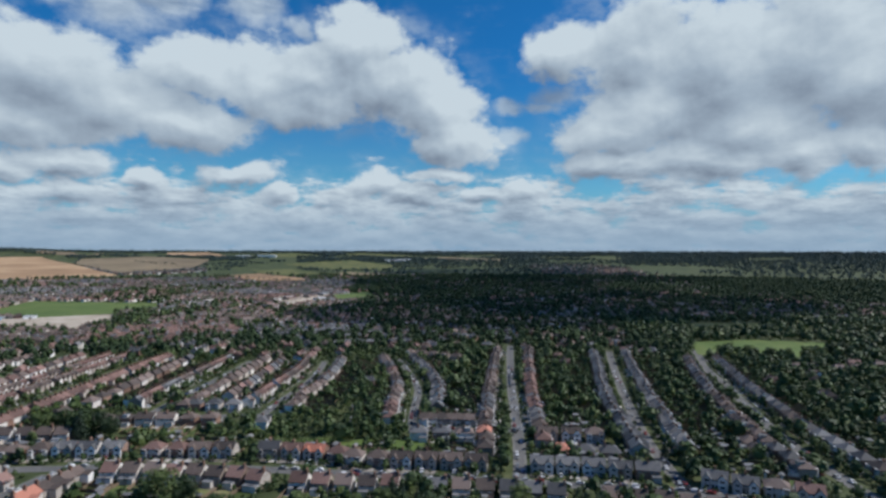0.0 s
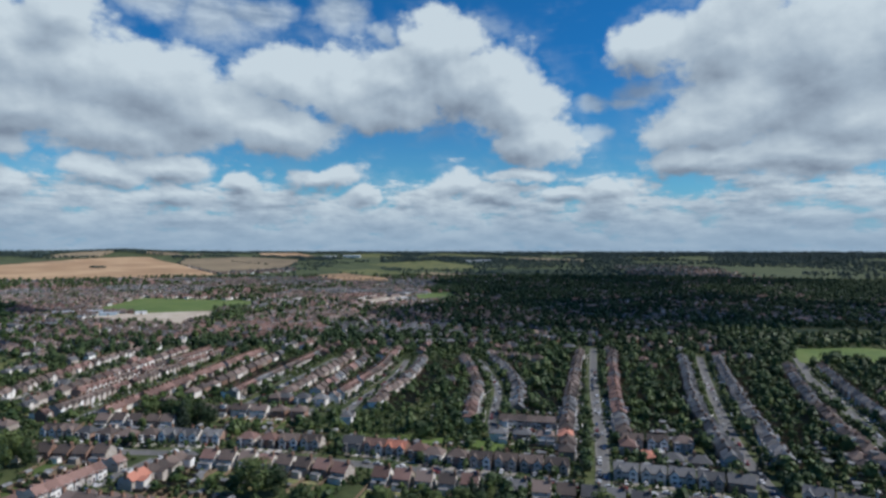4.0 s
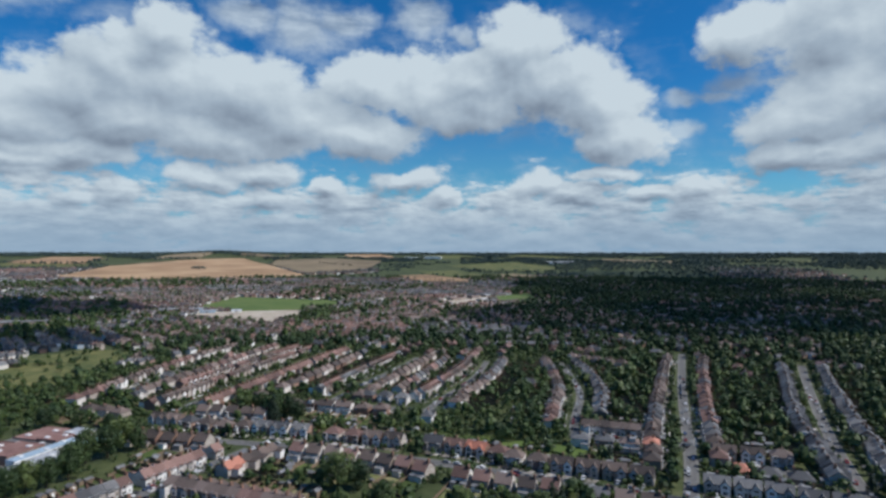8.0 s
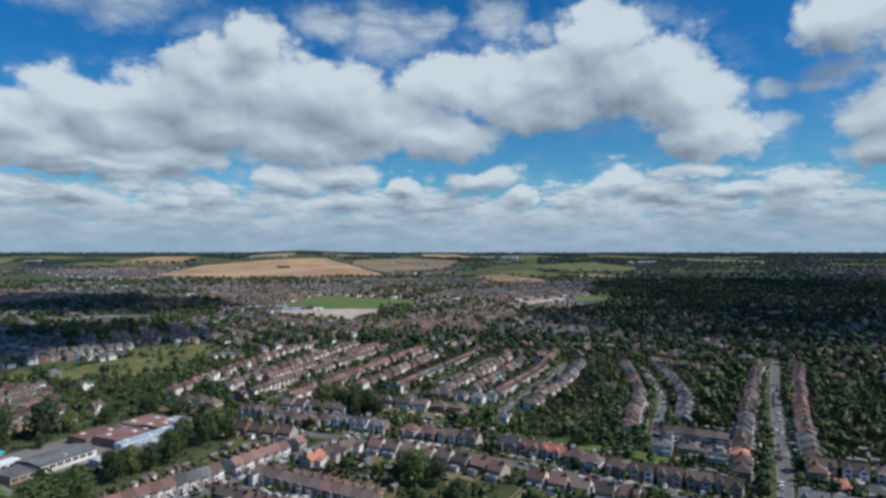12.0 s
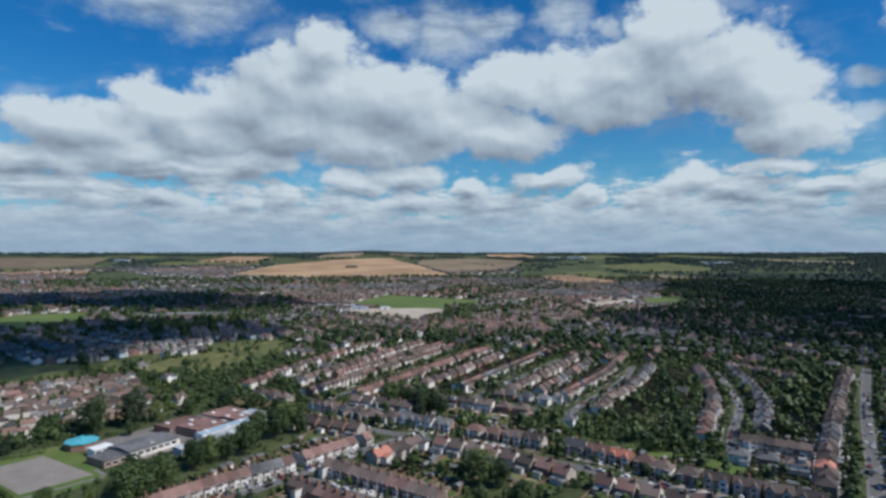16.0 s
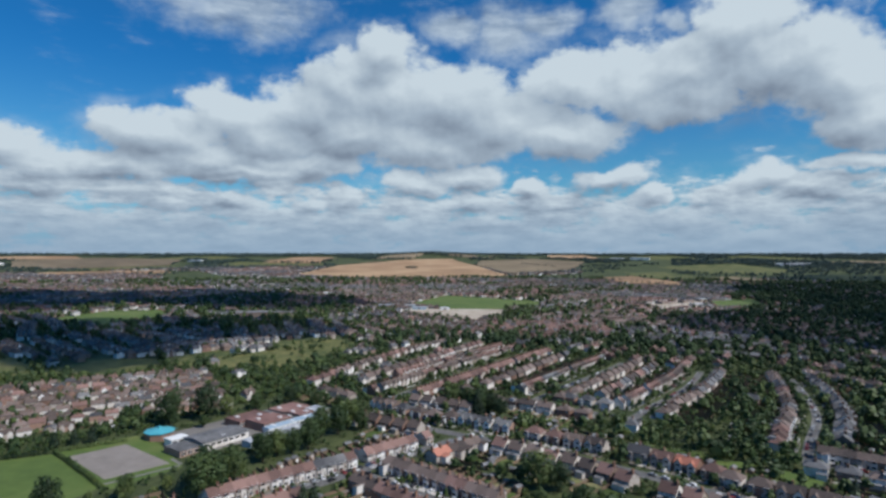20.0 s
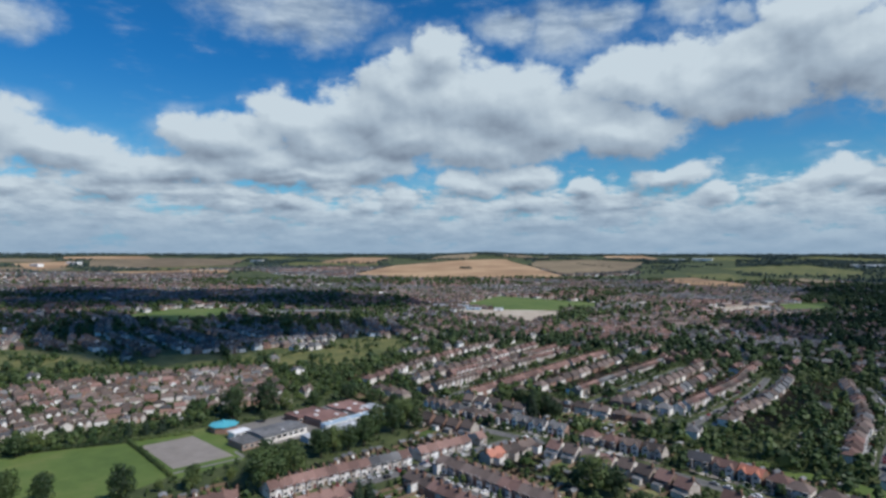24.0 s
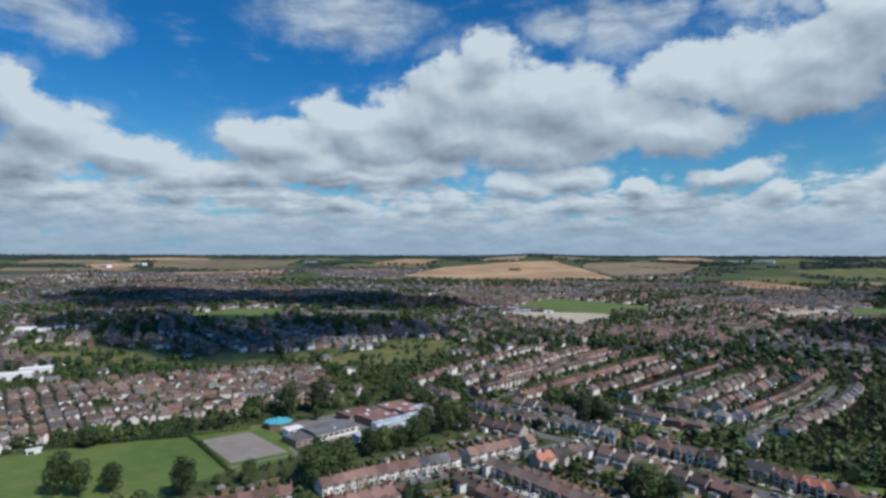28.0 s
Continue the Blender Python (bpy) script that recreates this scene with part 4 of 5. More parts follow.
canopy_hall()
school_block("school_block", -316, 188, -297, 218, 4.2, FELT, WALL["mixed"][0], "long school block with a shallow grey roof and white fascia", 1.2, 3)
school_block("school_block", -287, 206, -279, 246, 3.4, SHEET, SKYBLUE, "low school block with a pale grey roof", 0.6, 4)
school_block("school_block", -294, 226, -288, 264, 4.6, SKYBLUE, WHITE, "narrow school block with pale blue and white cladding", 0.0, 3)
for x0, y0, x1, y1, h, top in [(-333, 226, -317, 250, 4.0, REDFLAT), (-316, 230, -298, 251, 4.8, REDFLAT), (-330, 258, -313, 280, 3.6, REDFLAT),
                               (-312, 258, -298, 270, 4.4, REDFLAT), (-311, 272, -297, 284, 3.4, SHEET), (-328, 251.5, -298, 257, 3.0, FELT)]:
    school_block("school_block", x0, y0, x1, y1, h, top, WALL["brick"][0], "low brick school block with a red-brown flat roof" if top is REDFLAT else "low brick school block with a grey flat roof", 0.0, 2)
school_block("school_block", -313, 174, -297, 186, 3.4, FELT, WALL["brick"][0], "low school block with a dark flat roof", 0.0, 0)
school_block("school_annexe", -325, 181, -317.6, 191, 4.0, WHITE, WHITE, "small annexe with a white roof", 0.3, 0)
school_block("school_annexe", -284, 262, -277, 284, 3.2, AQUA, WALL["brick"][0], "long annexe with a pale turquoise roof", 0.9, 0)
school_block("pavilion", -392.5, 60, -390, 67, 2.3, WHITE, WHITE, "small white pavilion beside the playing field", 0.3, 0)


def plain_block(name, x, y, w, d, h, turn, roof, wall, label, category):
    """A low works shed or shop with a shallow roof and a door in its long side."""
    ob = base(name, label, category, "", pose(x, y, height(x, y), 0, 0, turn))
    s, g, q = Shape(), Shape(), Shape()
    s.box(-w / 2, -d / 2, -1, w / 2, d / 2, h)
    g.prism([(-d / 2 - 0.3, h), (-d / 2 - 0.3, h + 0.3), (0, h + 0.3 + d * 0.06), (d / 2 + 0.3, h + 0.3), (d / 2 + 0.3, h)], -w / 2 - 0.3, w / 2 + 0.3, "x")
    q.box(-2, -d / 2 - 0.12, 0, 2, -d / 2 - 0.01, min(h - 0.6, 3.5))
    part("wall", s.mesh("wall", [wall]), ob)
    part("roof", g.mesh("roof", [roof]), ob)
    part("door", q.mesh("door", [FELT]), ob)
    HOUSE_AT.append((x, y, max(w, d) * 0.5))


for x, y, w, d, h, a in [(-644, 86, 42, 16, 5, 70), (-660, 112, 26, 12, 5, 70), (-995, 174, 40, 16, 6, 75), (-1030, 158, 36, 14, 6, 75), (-1010, 210, 30, 14, 6, 75)]:
    plain_block("works_shed", x, y, w, d, h, a, WHITE, WHITE, "long white works shed with a shallow roof", "shed")
for x, y, w, d, h, a in [(-712, 925, 26, 12, 5, 32), (-668, 950, 18, 10, 5, 32), (-790, 915, 30, 16, 6, 35), (-745, 935, 22, 12, 7, 32)]:
    plain_block("unfinished_building", x, y, w, d, h, a, SHEET, WHITE if x > -690 else SKYBLUE, "unfinished pale block on the building site", "building")
for x, y, w, d, h, a in [(-345, 1345, 44, 20, 5, 60), (-316, 1400, 30, 18, 5, 60), (-296, 1460, 22, 16, 6, 60), (-280, 1330, 26, 14, 5, 60)]:
    plain_block("shop", x, y, w, d, h, a, REDFLAT if w > 28 else SHEET, WALL["render"][0], "low pale shop building beside the yard", "shop")
for x, y, w, d, h, a in [(-874, 654, 60, 30, 8, 45), (-907, 608, 40, 22, 8, 45), (-840, 690, 40, 22, 7, 45)]:
    plain_block("works_hall", x, y, w, d, h, a, FELT, WALL["mixed"][0], "grey-roofed works hall among trees", "building")
for x, y, w in [(-303, 3560, 120), (-240, 3600, 80), (-1330, 3900, 90), (-1200, 4000, 120), (-3300, 2050, 120), (-3560, 1100, 140), (-3450, 900, 100)]:
    plain_block("farm_shed", x, y, w, 26, 12, 5, WHITE, WHITE, "far white farm shed on the hillside", "shed")


# ---- cars ----
def car_mesh(paint):
    s = Shape()
    s.prism([(-2.1, 0.35), (-2.15, 0.75), (-1.2, 0.95), (-0.55, 1.45), (1.0, 1.48), (1.75, 0.98), (2.1, 0.9), (2.12, 0.35)], -0.86, 0.86, "y")
    return s.mesh("body", [paint])


def car_glass():
    s = Shape()
    s.prism([(-1.02, 0.99), (-0.53, 1.4), (0.95, 1.42), (1.55, 1.0)], -0.88, 0.88, "y")
    s.prism([(-1.24, 0.98), (-0.6, 1.47), (-0.5, 1.42), (-1.1, 0.96)], -0.72, 0.72, "y")
    return s.mesh("window", [GLASS])


def wheel_mesh():
    s = Shape()
    s.tube((0, -0.1, 0), (0, 0.1, 0), 0.32, 0.32, 10)
    return s.mesh("wheel", [TYRE])


CAR_WORDS = ["silver white", "black", "grey", "dark blue", "red"]


def cars_farther_off(store):
    """Cars on the forecourts and along the farther streets, as one mesh."""
    s = Shape()
    for x, y, a, c in store:
        m, k, w = pose(x, y, 0.06, 0, 0, math.degrees(a)), len(s.v), len(s.f)
        s.prism([(-2.1, 0.35), (-2.15, 0.75), (-1.2, 0.95), (-0.55, 1.45), (1.0, 1.48), (1.75, 0.98), (2.1, 0.9), (2.12, 0.35)], -0.86, 0.86, "y", c)
        s.prism([(-1.02, 0.99), (-0.53, 1.4), (0.95, 1.42), (1.55, 1.0)], -0.88, 0.88, "y", 5)
        s.prism([(-1.24, 0.98), (-0.6, 1.47), (-0.5, 1.42), (-1.1, 0.96)], -0.72, 0.72, "y", 5)
        for wx in (-1.3, 1.35):
            s.box(wx - 0.3, -0.84, 0.0, wx + 0.3, 0.84, 0.6, 6)
        s.v[k:] = [tuple(m @ Vector(v)) for v in s.v[k:]]
    tagged(new("parked_cars", s.mesh("parked_cars", PAINT + [GLASS, TYRE])), "cars on forecourts and along the farther kerbs", "cars", kind="stuff")


def build_cars():
    rng = random.Random(3)
    glass, wheel, first, count = car_glass(), wheel_mesh(), {}, 0
    spots = []
    for name, (pts, width) in ROADS.items():
        for x, y, a in along(pts, 6.4):
            for side in (-1, 1):
                if rng.random() < 0.62 and math.hypot(x, y) < 560:
                    o = side * (width / 2 - 1.1)
                    spots.append((x - math.sin(a) * o, y + math.cos(a) * o, a))
    spots.sort(key=lambda q: math.hypot(q[0], q[1]))
    rest = spots[125:]
    rng.shuffle(rest)
    store = [(*q, rng.choice([0, 0, 1, 1, 2, 2, 2, 3, 4])) for q in rest[60:][::3]]
    for x, y, turn, kind, size in PLOTS:
        if math.hypot(x, y) < 700 and rng.random() < 0.75:
            m = pose(x, y, 0, 0, 0, math.degrees(turn)) @ Vector((rng.uniform(-4, 4) if kind in ("gabled", "hipped", "plain") else rng.uniform(-1.5, 1.5), -7.6, 0))
            store.append((m.x, m.y, turn + math.pi / 2 + rng.uniform(-0.05, 0.05), rng.choice([0, 0, 0, 1, 2, 2, 3, 4])))
    cars_farther_off(store)
    for x, y, a in spots[:110] + rest[:60]:
        c = rng.choice([0, 0, 1, 1, 2, 2, 2, 3, 4])
        m = pose(x, y, 0.13, 0, 0, math.degrees(a) + rng.choice([0, 180]) + rng.uniform(-2, 2))
        if c not in first:
            ob = base("car", f"{CAR_WORDS[c]} car parked at the kerb", "car", "cars parked along the streets")
            part("body", car_mesh(PAINT[c]), ob)
            part("window", glass, ob)
            for wx in (-1.3, 1.35):
                for wy in (-0.78, 0.78):
                    part("wheel", wheel, ob, at=Matrix.Translation((wx, wy, 0.32)))
            ob.matrix_world = m
            first[c] = ob
        else:
            copy_thing(first[c], m)


build_cars()


# ---- trees ----
def leaf_cloud(rng, lumps, count, size, ruffle=0.38):
    """Small leaf faces on the skin of several lumps, turned mostly outwards."""
    verts, faces = [], []
    total = sum(r * r for *_, r in lumps)
    for cx, cy, cz, r in lumps:
        for _ in range(max(3, int(count * r * r / total))):
            d = Vector((rng.gauss(0, 1), rng.gauss(0, 1), rng.gauss(0.25, 1))).normalized()
            p = Vector((cx, cy, cz)) + d * r * rng.uniform(0.72, 1.08)
            n = (d + Vector((rng.uniform(-1, 1), rng.uniform(-1, 1), rng.uniform(-0.6, 1))) * ruffle).normalized()
            u = n.orthogonal().normalized()
            w = n.cross(u)
            a = rng.uniform(0, 6.28)
            u, w = u * math.cos(a) + w * math.sin(a), w * math.cos(a) - u * math.sin(a)
            s = size * rng.uniform(0.6, 1.3)
            k = len(verts)
            verts += [tuple(p + u * s), tuple(p + w * s * 0.8 + n * s * 0.15), tuple(p - u * s), tuple(p - w * s * 0.8 + n * s * 0.15)]
            faces.append((k, k + 1, k + 2, k + 3))
    return verts, faces


def lumps_of(rng, kind):
    """Crown lumps of a tree of height 1."""
    if kind == "conifer":
        return [(rng.uniform(-0.03, 0.03), rng.uniform(-0.03, 0.03), 0.16 + 0.8 * i / 9, 0.2 * (1 - i / 9.5) + 0.03) for i in range(10)]
    out = [(0, 0, 0.56, 0.29), (rng.uniform(-0.04, 0.04), rng.uniform(-0.04, 0.04), 0.78, 0.19), (0, 0, 0.34, 0.24)]
    for i in range(12):
        a = 2 * math.pi * (i * 0.381966 + rng.uniform(-0.06, 0.06))
        h = 0.24 + 0.62 * (i + rng.uniform(0, 0.8)) / 12
        wide = 0.27 * math.sqrt(max(0.12, 1 - ((h - 0.46) / 0.5) ** 2))
        out.append((math.cos(a) * wide, math.sin(a) * wide, h, rng.uniform(0.11, 0.17)))
    return out


def tree(kind, seed):
    rng = random.Random(seed)
    ob = base("conifer" if kind == "conifer" else "tree",
              "tall dark narrow conifer" if kind == "conifer" else "full green broadleaved tree in summer leaf", "tree")
    s = Shape()
    s.tube((0, 0, -0.02), (0.01, 0, 0.4), 0.028, 0.018, 7)
    if kind != "conifer":
        for i in range(5):
            a = i * 1.3 + rng.uniform(-0.3, 0.3)
            s.tube((0.005, 0, 0.22 + 0.04 * i), (0.2 * math.cos(a), 0.2 * math.sin(a), 0.5 + 0.05 * i), 0.014, 0.005, 5)
    else:
        s.tube((0.01, 0, 0.4), (0, 0, 0.95), 0.018, 0.004, 6)
    part("trunk", s.mesh("trunk", [BARK]), ob)
    v, f = leaf_cloud(rng, lumps_of(rng, kind), 2100 if kind != "conifer" else 900, 0.027 if kind != "conifer" else 0.03)
    me = bpy.data.meshes.new("crown")
    me.from_pydata(v, [], f)
    me.materials.append(PINE if kind == "conifer" else LEAF[0])
    part("crown", me, ob)
    return ob


KINDS = ["broad"] * 6 + ["conifer"] * 2
PROTO = [tree(k, 40 + i) for i, k in enumerate(KINDS)]
USED = set()


def plant(i, x, y, h, turn, spread=1.0):
    m = pose(x, y, 0, 0, 0, turn) @ Matrix.Diagonal((h * spread, h * spread, h, 1))
    if i not in USED:
        USED.add(i)
        PROTO[i].matrix_world = m
    else:
        ob = copy_thing(PROTO[i], m)
        ob.scale = (h * spread, h * spread, h)
    HOUSE_AT.append((x, y, h * 0.3))


def far_tree_patterns(kind, n, faces, size, lumps=7):
    out = []
    for i in range(n):
        rng = random.Random(900 + i)
        heaps = lumps_of(rng, kind)
        heaps = heaps[:2] + heaps[4::4][:lumps - 2]
        v, _ = leaf_cloud(rng, heaps, faces, size, 0.2)
        for cx, cy, cz, r in heaps:      # the dense inside of each clump of leaves
            m = Matrix.Rotation(rng.uniform(0, 6.28), 3, "Z") @ Matrix.Rotation(rng.uniform(0.2, 0.7), 3, "X")
            cube = [m @ Vector((a, b, c)) * r * 0.52 * rng.uniform(0.85, 1.15) + Vector((cx, cy, cz)) for c in (-1, 1) for b in (-1, 1) for a in (-1, 1)]
            for f in ((4, 5, 7, 6), (0, 1, 5, 4), (1, 3, 7, 5), (3, 2, 6, 7), (2, 0, 4, 6)):
                v += [tuple(cube[k]) for k in f]
        out.append(np.array(v))
    return out


def stuff_of_trees(name, spots, patterns, material, label):
    """Many far trees in one mesh. spots: x, y, height."""
    rng = np.random.default_rng(11)
    blocks = []
    for x, y, h in spots:
        p = patterns[rng.integers(len(patterns))]
        a = rng.uniform(0, 6.28)
        c, s = math.cos(a), math.sin(a)
        w = h * rng.uniform(0.9, 1.35)
        q = np.empty_like(p)
        q[:, 0] = x + (p[:, 0] * c - p[:, 1] * s) * w
        q[:, 1] = y + (p[:, 0] * s + p[:, 1] * c) * w
        q[:, 2] = height(x, y) + (p[:, 2] - 0.12) * h
        blocks.append(q)
    v = np.concatenate(blocks)
    me = bpy.data.meshes.new(name)
    n = len(v) // 4
    me.vertices.add(len(v))
    me.vertices.foreach_set("co", v.ravel())
    me.loops.add(len(v))
    me.loops.foreach_set("vertex_index", np.arange(len(v), dtype=np.int32))
    me.polygons.add(n)
    me.polygons.foreach_set("loop_start", np.arange(n, dtype=np.int32) * 4)
    me.update(calc_edges=True)
    me.materials.append(material)
    return tagged(new(name, me), label, "trees", kind="stuff")


def inside(x, y, poly):
    hit, j = False, len(poly) - 1
    for i in range(len(poly)):
        (xi, yi), (xj, yj) = poly[i], poly[j]
        if (yi > y) != (yj > y) and x < (xj - xi) * (y - yi) / (yj - yi) + xi:
            hit = not hit
        j = i
    return hit


def hedge(points, h, w, label="clipped dark green hedge beside the playing field"):
    """A hedge as one leafy mesh along a line."""
    rng = random.Random(int(h * 100 + points[0][0]))
    lumps = [(x + rng.uniform(-0.3, 0.3), y + rng.uniform(-0.3, 0.3), h * 0.5, h * 0.5 * rng.uniform(0.85, 1.15)) for x, y, _ in along(points, h * 0.6)]
    v, f = leaf_cloud(rng, lumps, len(lumps) * 40, 0.35)
    me = bpy.data.meshes.new("hedge")
    me.from_pydata(v, [], f)
    me.materials.append(LEAF[0])
    tagged(new("hedge", me), label, "hedge")


hedge([(-361, 138), (-330, 135), (-289, 130)], 2.4, 1.5)
hedge([(-396, 70), (-380, 104), (-362, 136)], 2.6, 1.5)
hedge([(-350, 172), (-362, 140)], 2.6, 1.5, "dark green hedge beside the school court")
hedge([(-112, 332), (-82, 338), (-52, 346)], 3.0, 1.5, "long garden hedge behind the houses")
hedge([(-108, 345), (-76, 352), (-46, 358)], 2.6, 1.5, "long garden hedge behind the houses")
BOXES = None


def is_open(x, y):
    global BOXES
    if BOXES is None:
        BOXES = [(min(p[0] for p in o), max(p[0] for p in o), min(p[1] for p in o), max(p[1] for p in o), o) for o in OPEN]
    return any(a <= x <= b and c <= y <= d and inside(x, y, o) for a, b, c, d, o in BOXES)


class Taken:
    """What ground is taken, on a coarse grid."""

    def __init__(self, cell=12.0):
        self.cell, self.grid = cell, {}

    def add(self, x, y, r):
        self.grid.setdefault((int(x // self.cell), int(y // self.cell)), []).append((x, y, r))

    def free(self, x, y, r):
        i, j = int(x // self.cell), int(y // self.cell)
        for a in range(i - 2, i + 3):
            for b in range(j - 2, j + 3):
                for px, py, pr in self.grid.get((a, b), ()):
                    if (x - px) ** 2 + (y - py) ** 2 < (r + pr) ** 2:
                        return False
        return True


taken = Taken()

# single trees that stand out
for i, x, y, h, w in [(0, -120, 249, 19, 1.15), (1, -111, 252, 14, 1.1), (2, -237, 150, 22, 1.15), (3, -246, 158, 20, 1.1), (4, -243, 170, 17, 1.1),
                      (5, -314, 60, 21, 0.8), (0, -306, 66, 18, 0.8), (1, -300, 78, 15, 0.9), (2, -271, 100, 20, 0.75), (3, -265, 129, 13, 0.9), (4, -275, 118, 6, 1.0),
                      (5, -262, 147, 7, 1.0), (0, -255, 196, 17, 0.95), (1, -256, 206, 16, 0.95), (2, -253, 214, 15, 1.0), (3, -251, 224, 18, 0.95), (4, -258, 232, 16, 1.0),
                      (5, -262, 244, 19, 0.95), (0, -258, 254, 19, 1.0), (1, -262, 266, 20, 1.0), (2, -252, 268, 14, 1.0), (3, -360, 204, 24, 1.0), (4, -354, 226, 24, 1.0),
                      (5, -381, 88, 13, 1.3), (0, -386, 96, 12, 1.3), (1, 35, 331, 8, 1.0), (6, -192, 168, 13, 1.2), (7, -189, 172, 12, 1.2), (6, -366, 150, 11, 1.2),
                      (7, -362, 158, 12, 1.2), (6, -371, 142, 10, 1.2), (6, -22, 258, 12, 1.3), (7, -18, 255, 11, 1.2), (6, 2, 318, 11, 1.2), (7, 118, 312, 10, 1.2),
                      (2, -215, 348, 17, 1.2), (3, -226, 352, 16, 1.2), (4, -236, 347, 15, 1.2), (5, -205, 352, 14, 1.2), (6, -212, 342, 17, 1.3), (0, -196, 346, 13, 1.1), (0, 300, 616, 16, 1.1), (1, 316, 606, 15, 1.1), (2, 334, 598, 14, 1.2),
                      (3, 352, 598, 13, 1.1), (4, 372, 600, 15, 1.1), (5, 392, 606, 13, 1.1), (0, 412, 620, 15, 1.1), (1, 436, 640, 14, 1.2), (2, 270, 640, 11, 1.1), (3, -352, 240, 14, 1.0), (4, -346, 260, 12, 1.0), (5, -342, 288, 13, 1.1),
                      (0, -320, 294, 12, 1.1), (1, -302, 298, 10, 1.1), (2, -273, 190, 9, 1.0), (3, -270, 214, 10, 1.0), (4, -268, 203, 12, 1.0), (5, -338, 214, 9, 1.0), (0, -288, 182, 7, 1.1)]:
    plant(i, x, y, h, x * 7.0, w)

for x, y, r in HOUSE_AT:
    taken.add(x, y, r)
for x, y, w in ROAD_PTS:
    taken.add(x, y, w / 2 + 2.5)


# ---- gardens ----
HEDGE = []         # front garden shrubs


def build_gardens():
    """Behind each house a lawn, a patio and fences; in front a paved strip and a hedge. Sheds stand at the ends of the nearest."""
    rng = random.Random(14)
    lawn, patio, fence = ([], []), ([], []), ([], [])
    houses = Taken(12.0)
    for x, y, r in HOUSE_AT:
        houses.add(x, y, r)
    for x, y, w in ROAD_PTS:
        houses.add(x, y, w / 2 + 2)
    sheds = []

    def quad(store, m, x0, y0, x1, y1, z):
        k = len(store[0])
        store[0].extend(tuple(m @ Vector((a, b, z))) for a, b in ((x0, y0), (x1, y0), (x1, y1), (x0, y1)))
        store[1].append((k, k + 1, k + 2, k + 3))

    def wall_of(store, m, x0, y0, x1, y1, h):
        k = len(store[0])
        store[0].extend(tuple(m @ Vector((a, b, z))) for z in (0, h) for a, b in ((x0, y0), (x1, y0), (x1, y1), (x0, y1)))
        for f in ((4, 5, 6, 7), (0, 1, 5, 4), (1, 2, 6, 5), (2, 3, 7, 6), (3, 0, 4, 7)):
            store[1].append(tuple(k + i for i in f))

    for x, y, turn, kind, size in sorted(PLOTS, key=lambda p: math.hypot(p[0], p[1])):
        m = pose(x, y, 0, 0, 0, math.degrees(turn)) @ Matrix.Scale(size, 4)
        half = {"gabled": 6.3, "hipped": 6.6, "plain": 6.7, "detached": 5.2, "peaked": 2.95, "terrace": 2.95, "bungalow": 6.5}[kind]
        plots = [(-half, 0), (0, half)] if kind in ("gabled", "hipped", "plain") else [(-half, half)]
        for a, b in plots:
            length, mid = 5.0, (a + b) / 2
            for reach in range(8, 26, 3):
                q = m @ Vector((mid, 4.4 + reach, 0))
                if not houses.free(q.x, q.y, 2.0) or is_open(q.x, q.y):
                    break
                length = reach
            length *= rng.uniform(0.8, 1.0)
            if length < 6:
                continue
            p = rng.uniform(1.5, 4.5)
            quad(patio, m, a + 0.2, 4.4, b - 0.2, 4.5 + p, 0.05)
            if rng.random() < 0.85:
                quad(lawn, m, a + rng.uniform(0.3, 1.2), 4.6 + p, b - rng.uniform(0.3, 1.2), 4.4 + length, 0.035)
                for r in range(2, int(length * 0.8), 4):
                    q = m @ Vector((mid, 4.6 + p + r, 0))
                    if rng.random() < (0.75 if x < -60 else 0.5):
                        taken.add(q.x, q.y, 1.6)
            wall_of(fence, m, b - 0.06, 4.4, b + 0.02, 4.4 + length, 1.7)
            if rng.random() < 0.6:
                wall_of(fence, m, a, 4.4 + length, b, 4.48 + length, 1.7)
            if rng.random() < 0.6:
                sheds.append((m @ pose(rng.uniform(a + 1.2, b - 1.2), 3.2 + length, 0, 0, 0, rng.choice([0, 90, 180])), rng.uniform(0.85, 1.5)))
            for _ in range(2):
                if rng.random() < 0.7:
                    q = m @ Vector((rng.uniform(a, b), rng.uniform(-9.8, -7.0), 0))
                    HEDGE.append((q.x, q.y, rng.uniform(1.4, 3.4)))
            if rng.random() < 0.6:
                q = m @ Vector((b, rng.uniform(6, 4.4 + length), 0))
                HEDGE.append((q.x, q.y, rng.uniform(1.5, 4.0)))
            if rng.random() < 0.88:
                quad(patio, m, a + 0.3, -9.8, b - 0.5, -5.0, 0.045)
    joined("back_lawns", lawn[0], lawn[1], [GARDEN_GRASS], None, "mown and sun-dried lawns of the back gardens", "lawns")
    joined("patios", patio[0], patio[1], [PATIO], None, "pale paved patios and front forecourts", "paving")
    joined("garden_fences", fence[0], fence[1], [TIMBER], None, "weathered timber fences between the gardens", "fences")
    wall, roof, door = Shape(), Shape(), Shape()
    wall.prism([(-1.1, 0), (1.1, 0), (1.1, 1.9), (0, 2.4), (-1.1, 1.9)], -1.5, 1.5, "y")
    roof.prism(gable_section(2.2, 1.95, 2.45, 0.2, 0.08), -1.65, 1.65, "x")
    door.box(-0.45, -1.55, 0, 0.45, -1.5, 1.8)
    meshes = [(wall.mesh("wall", [TIMBER]), 0), (roof.mesh("roof", [FELT]), 90), (door.mesh("door", [WHITE]), 0)]
    first = None
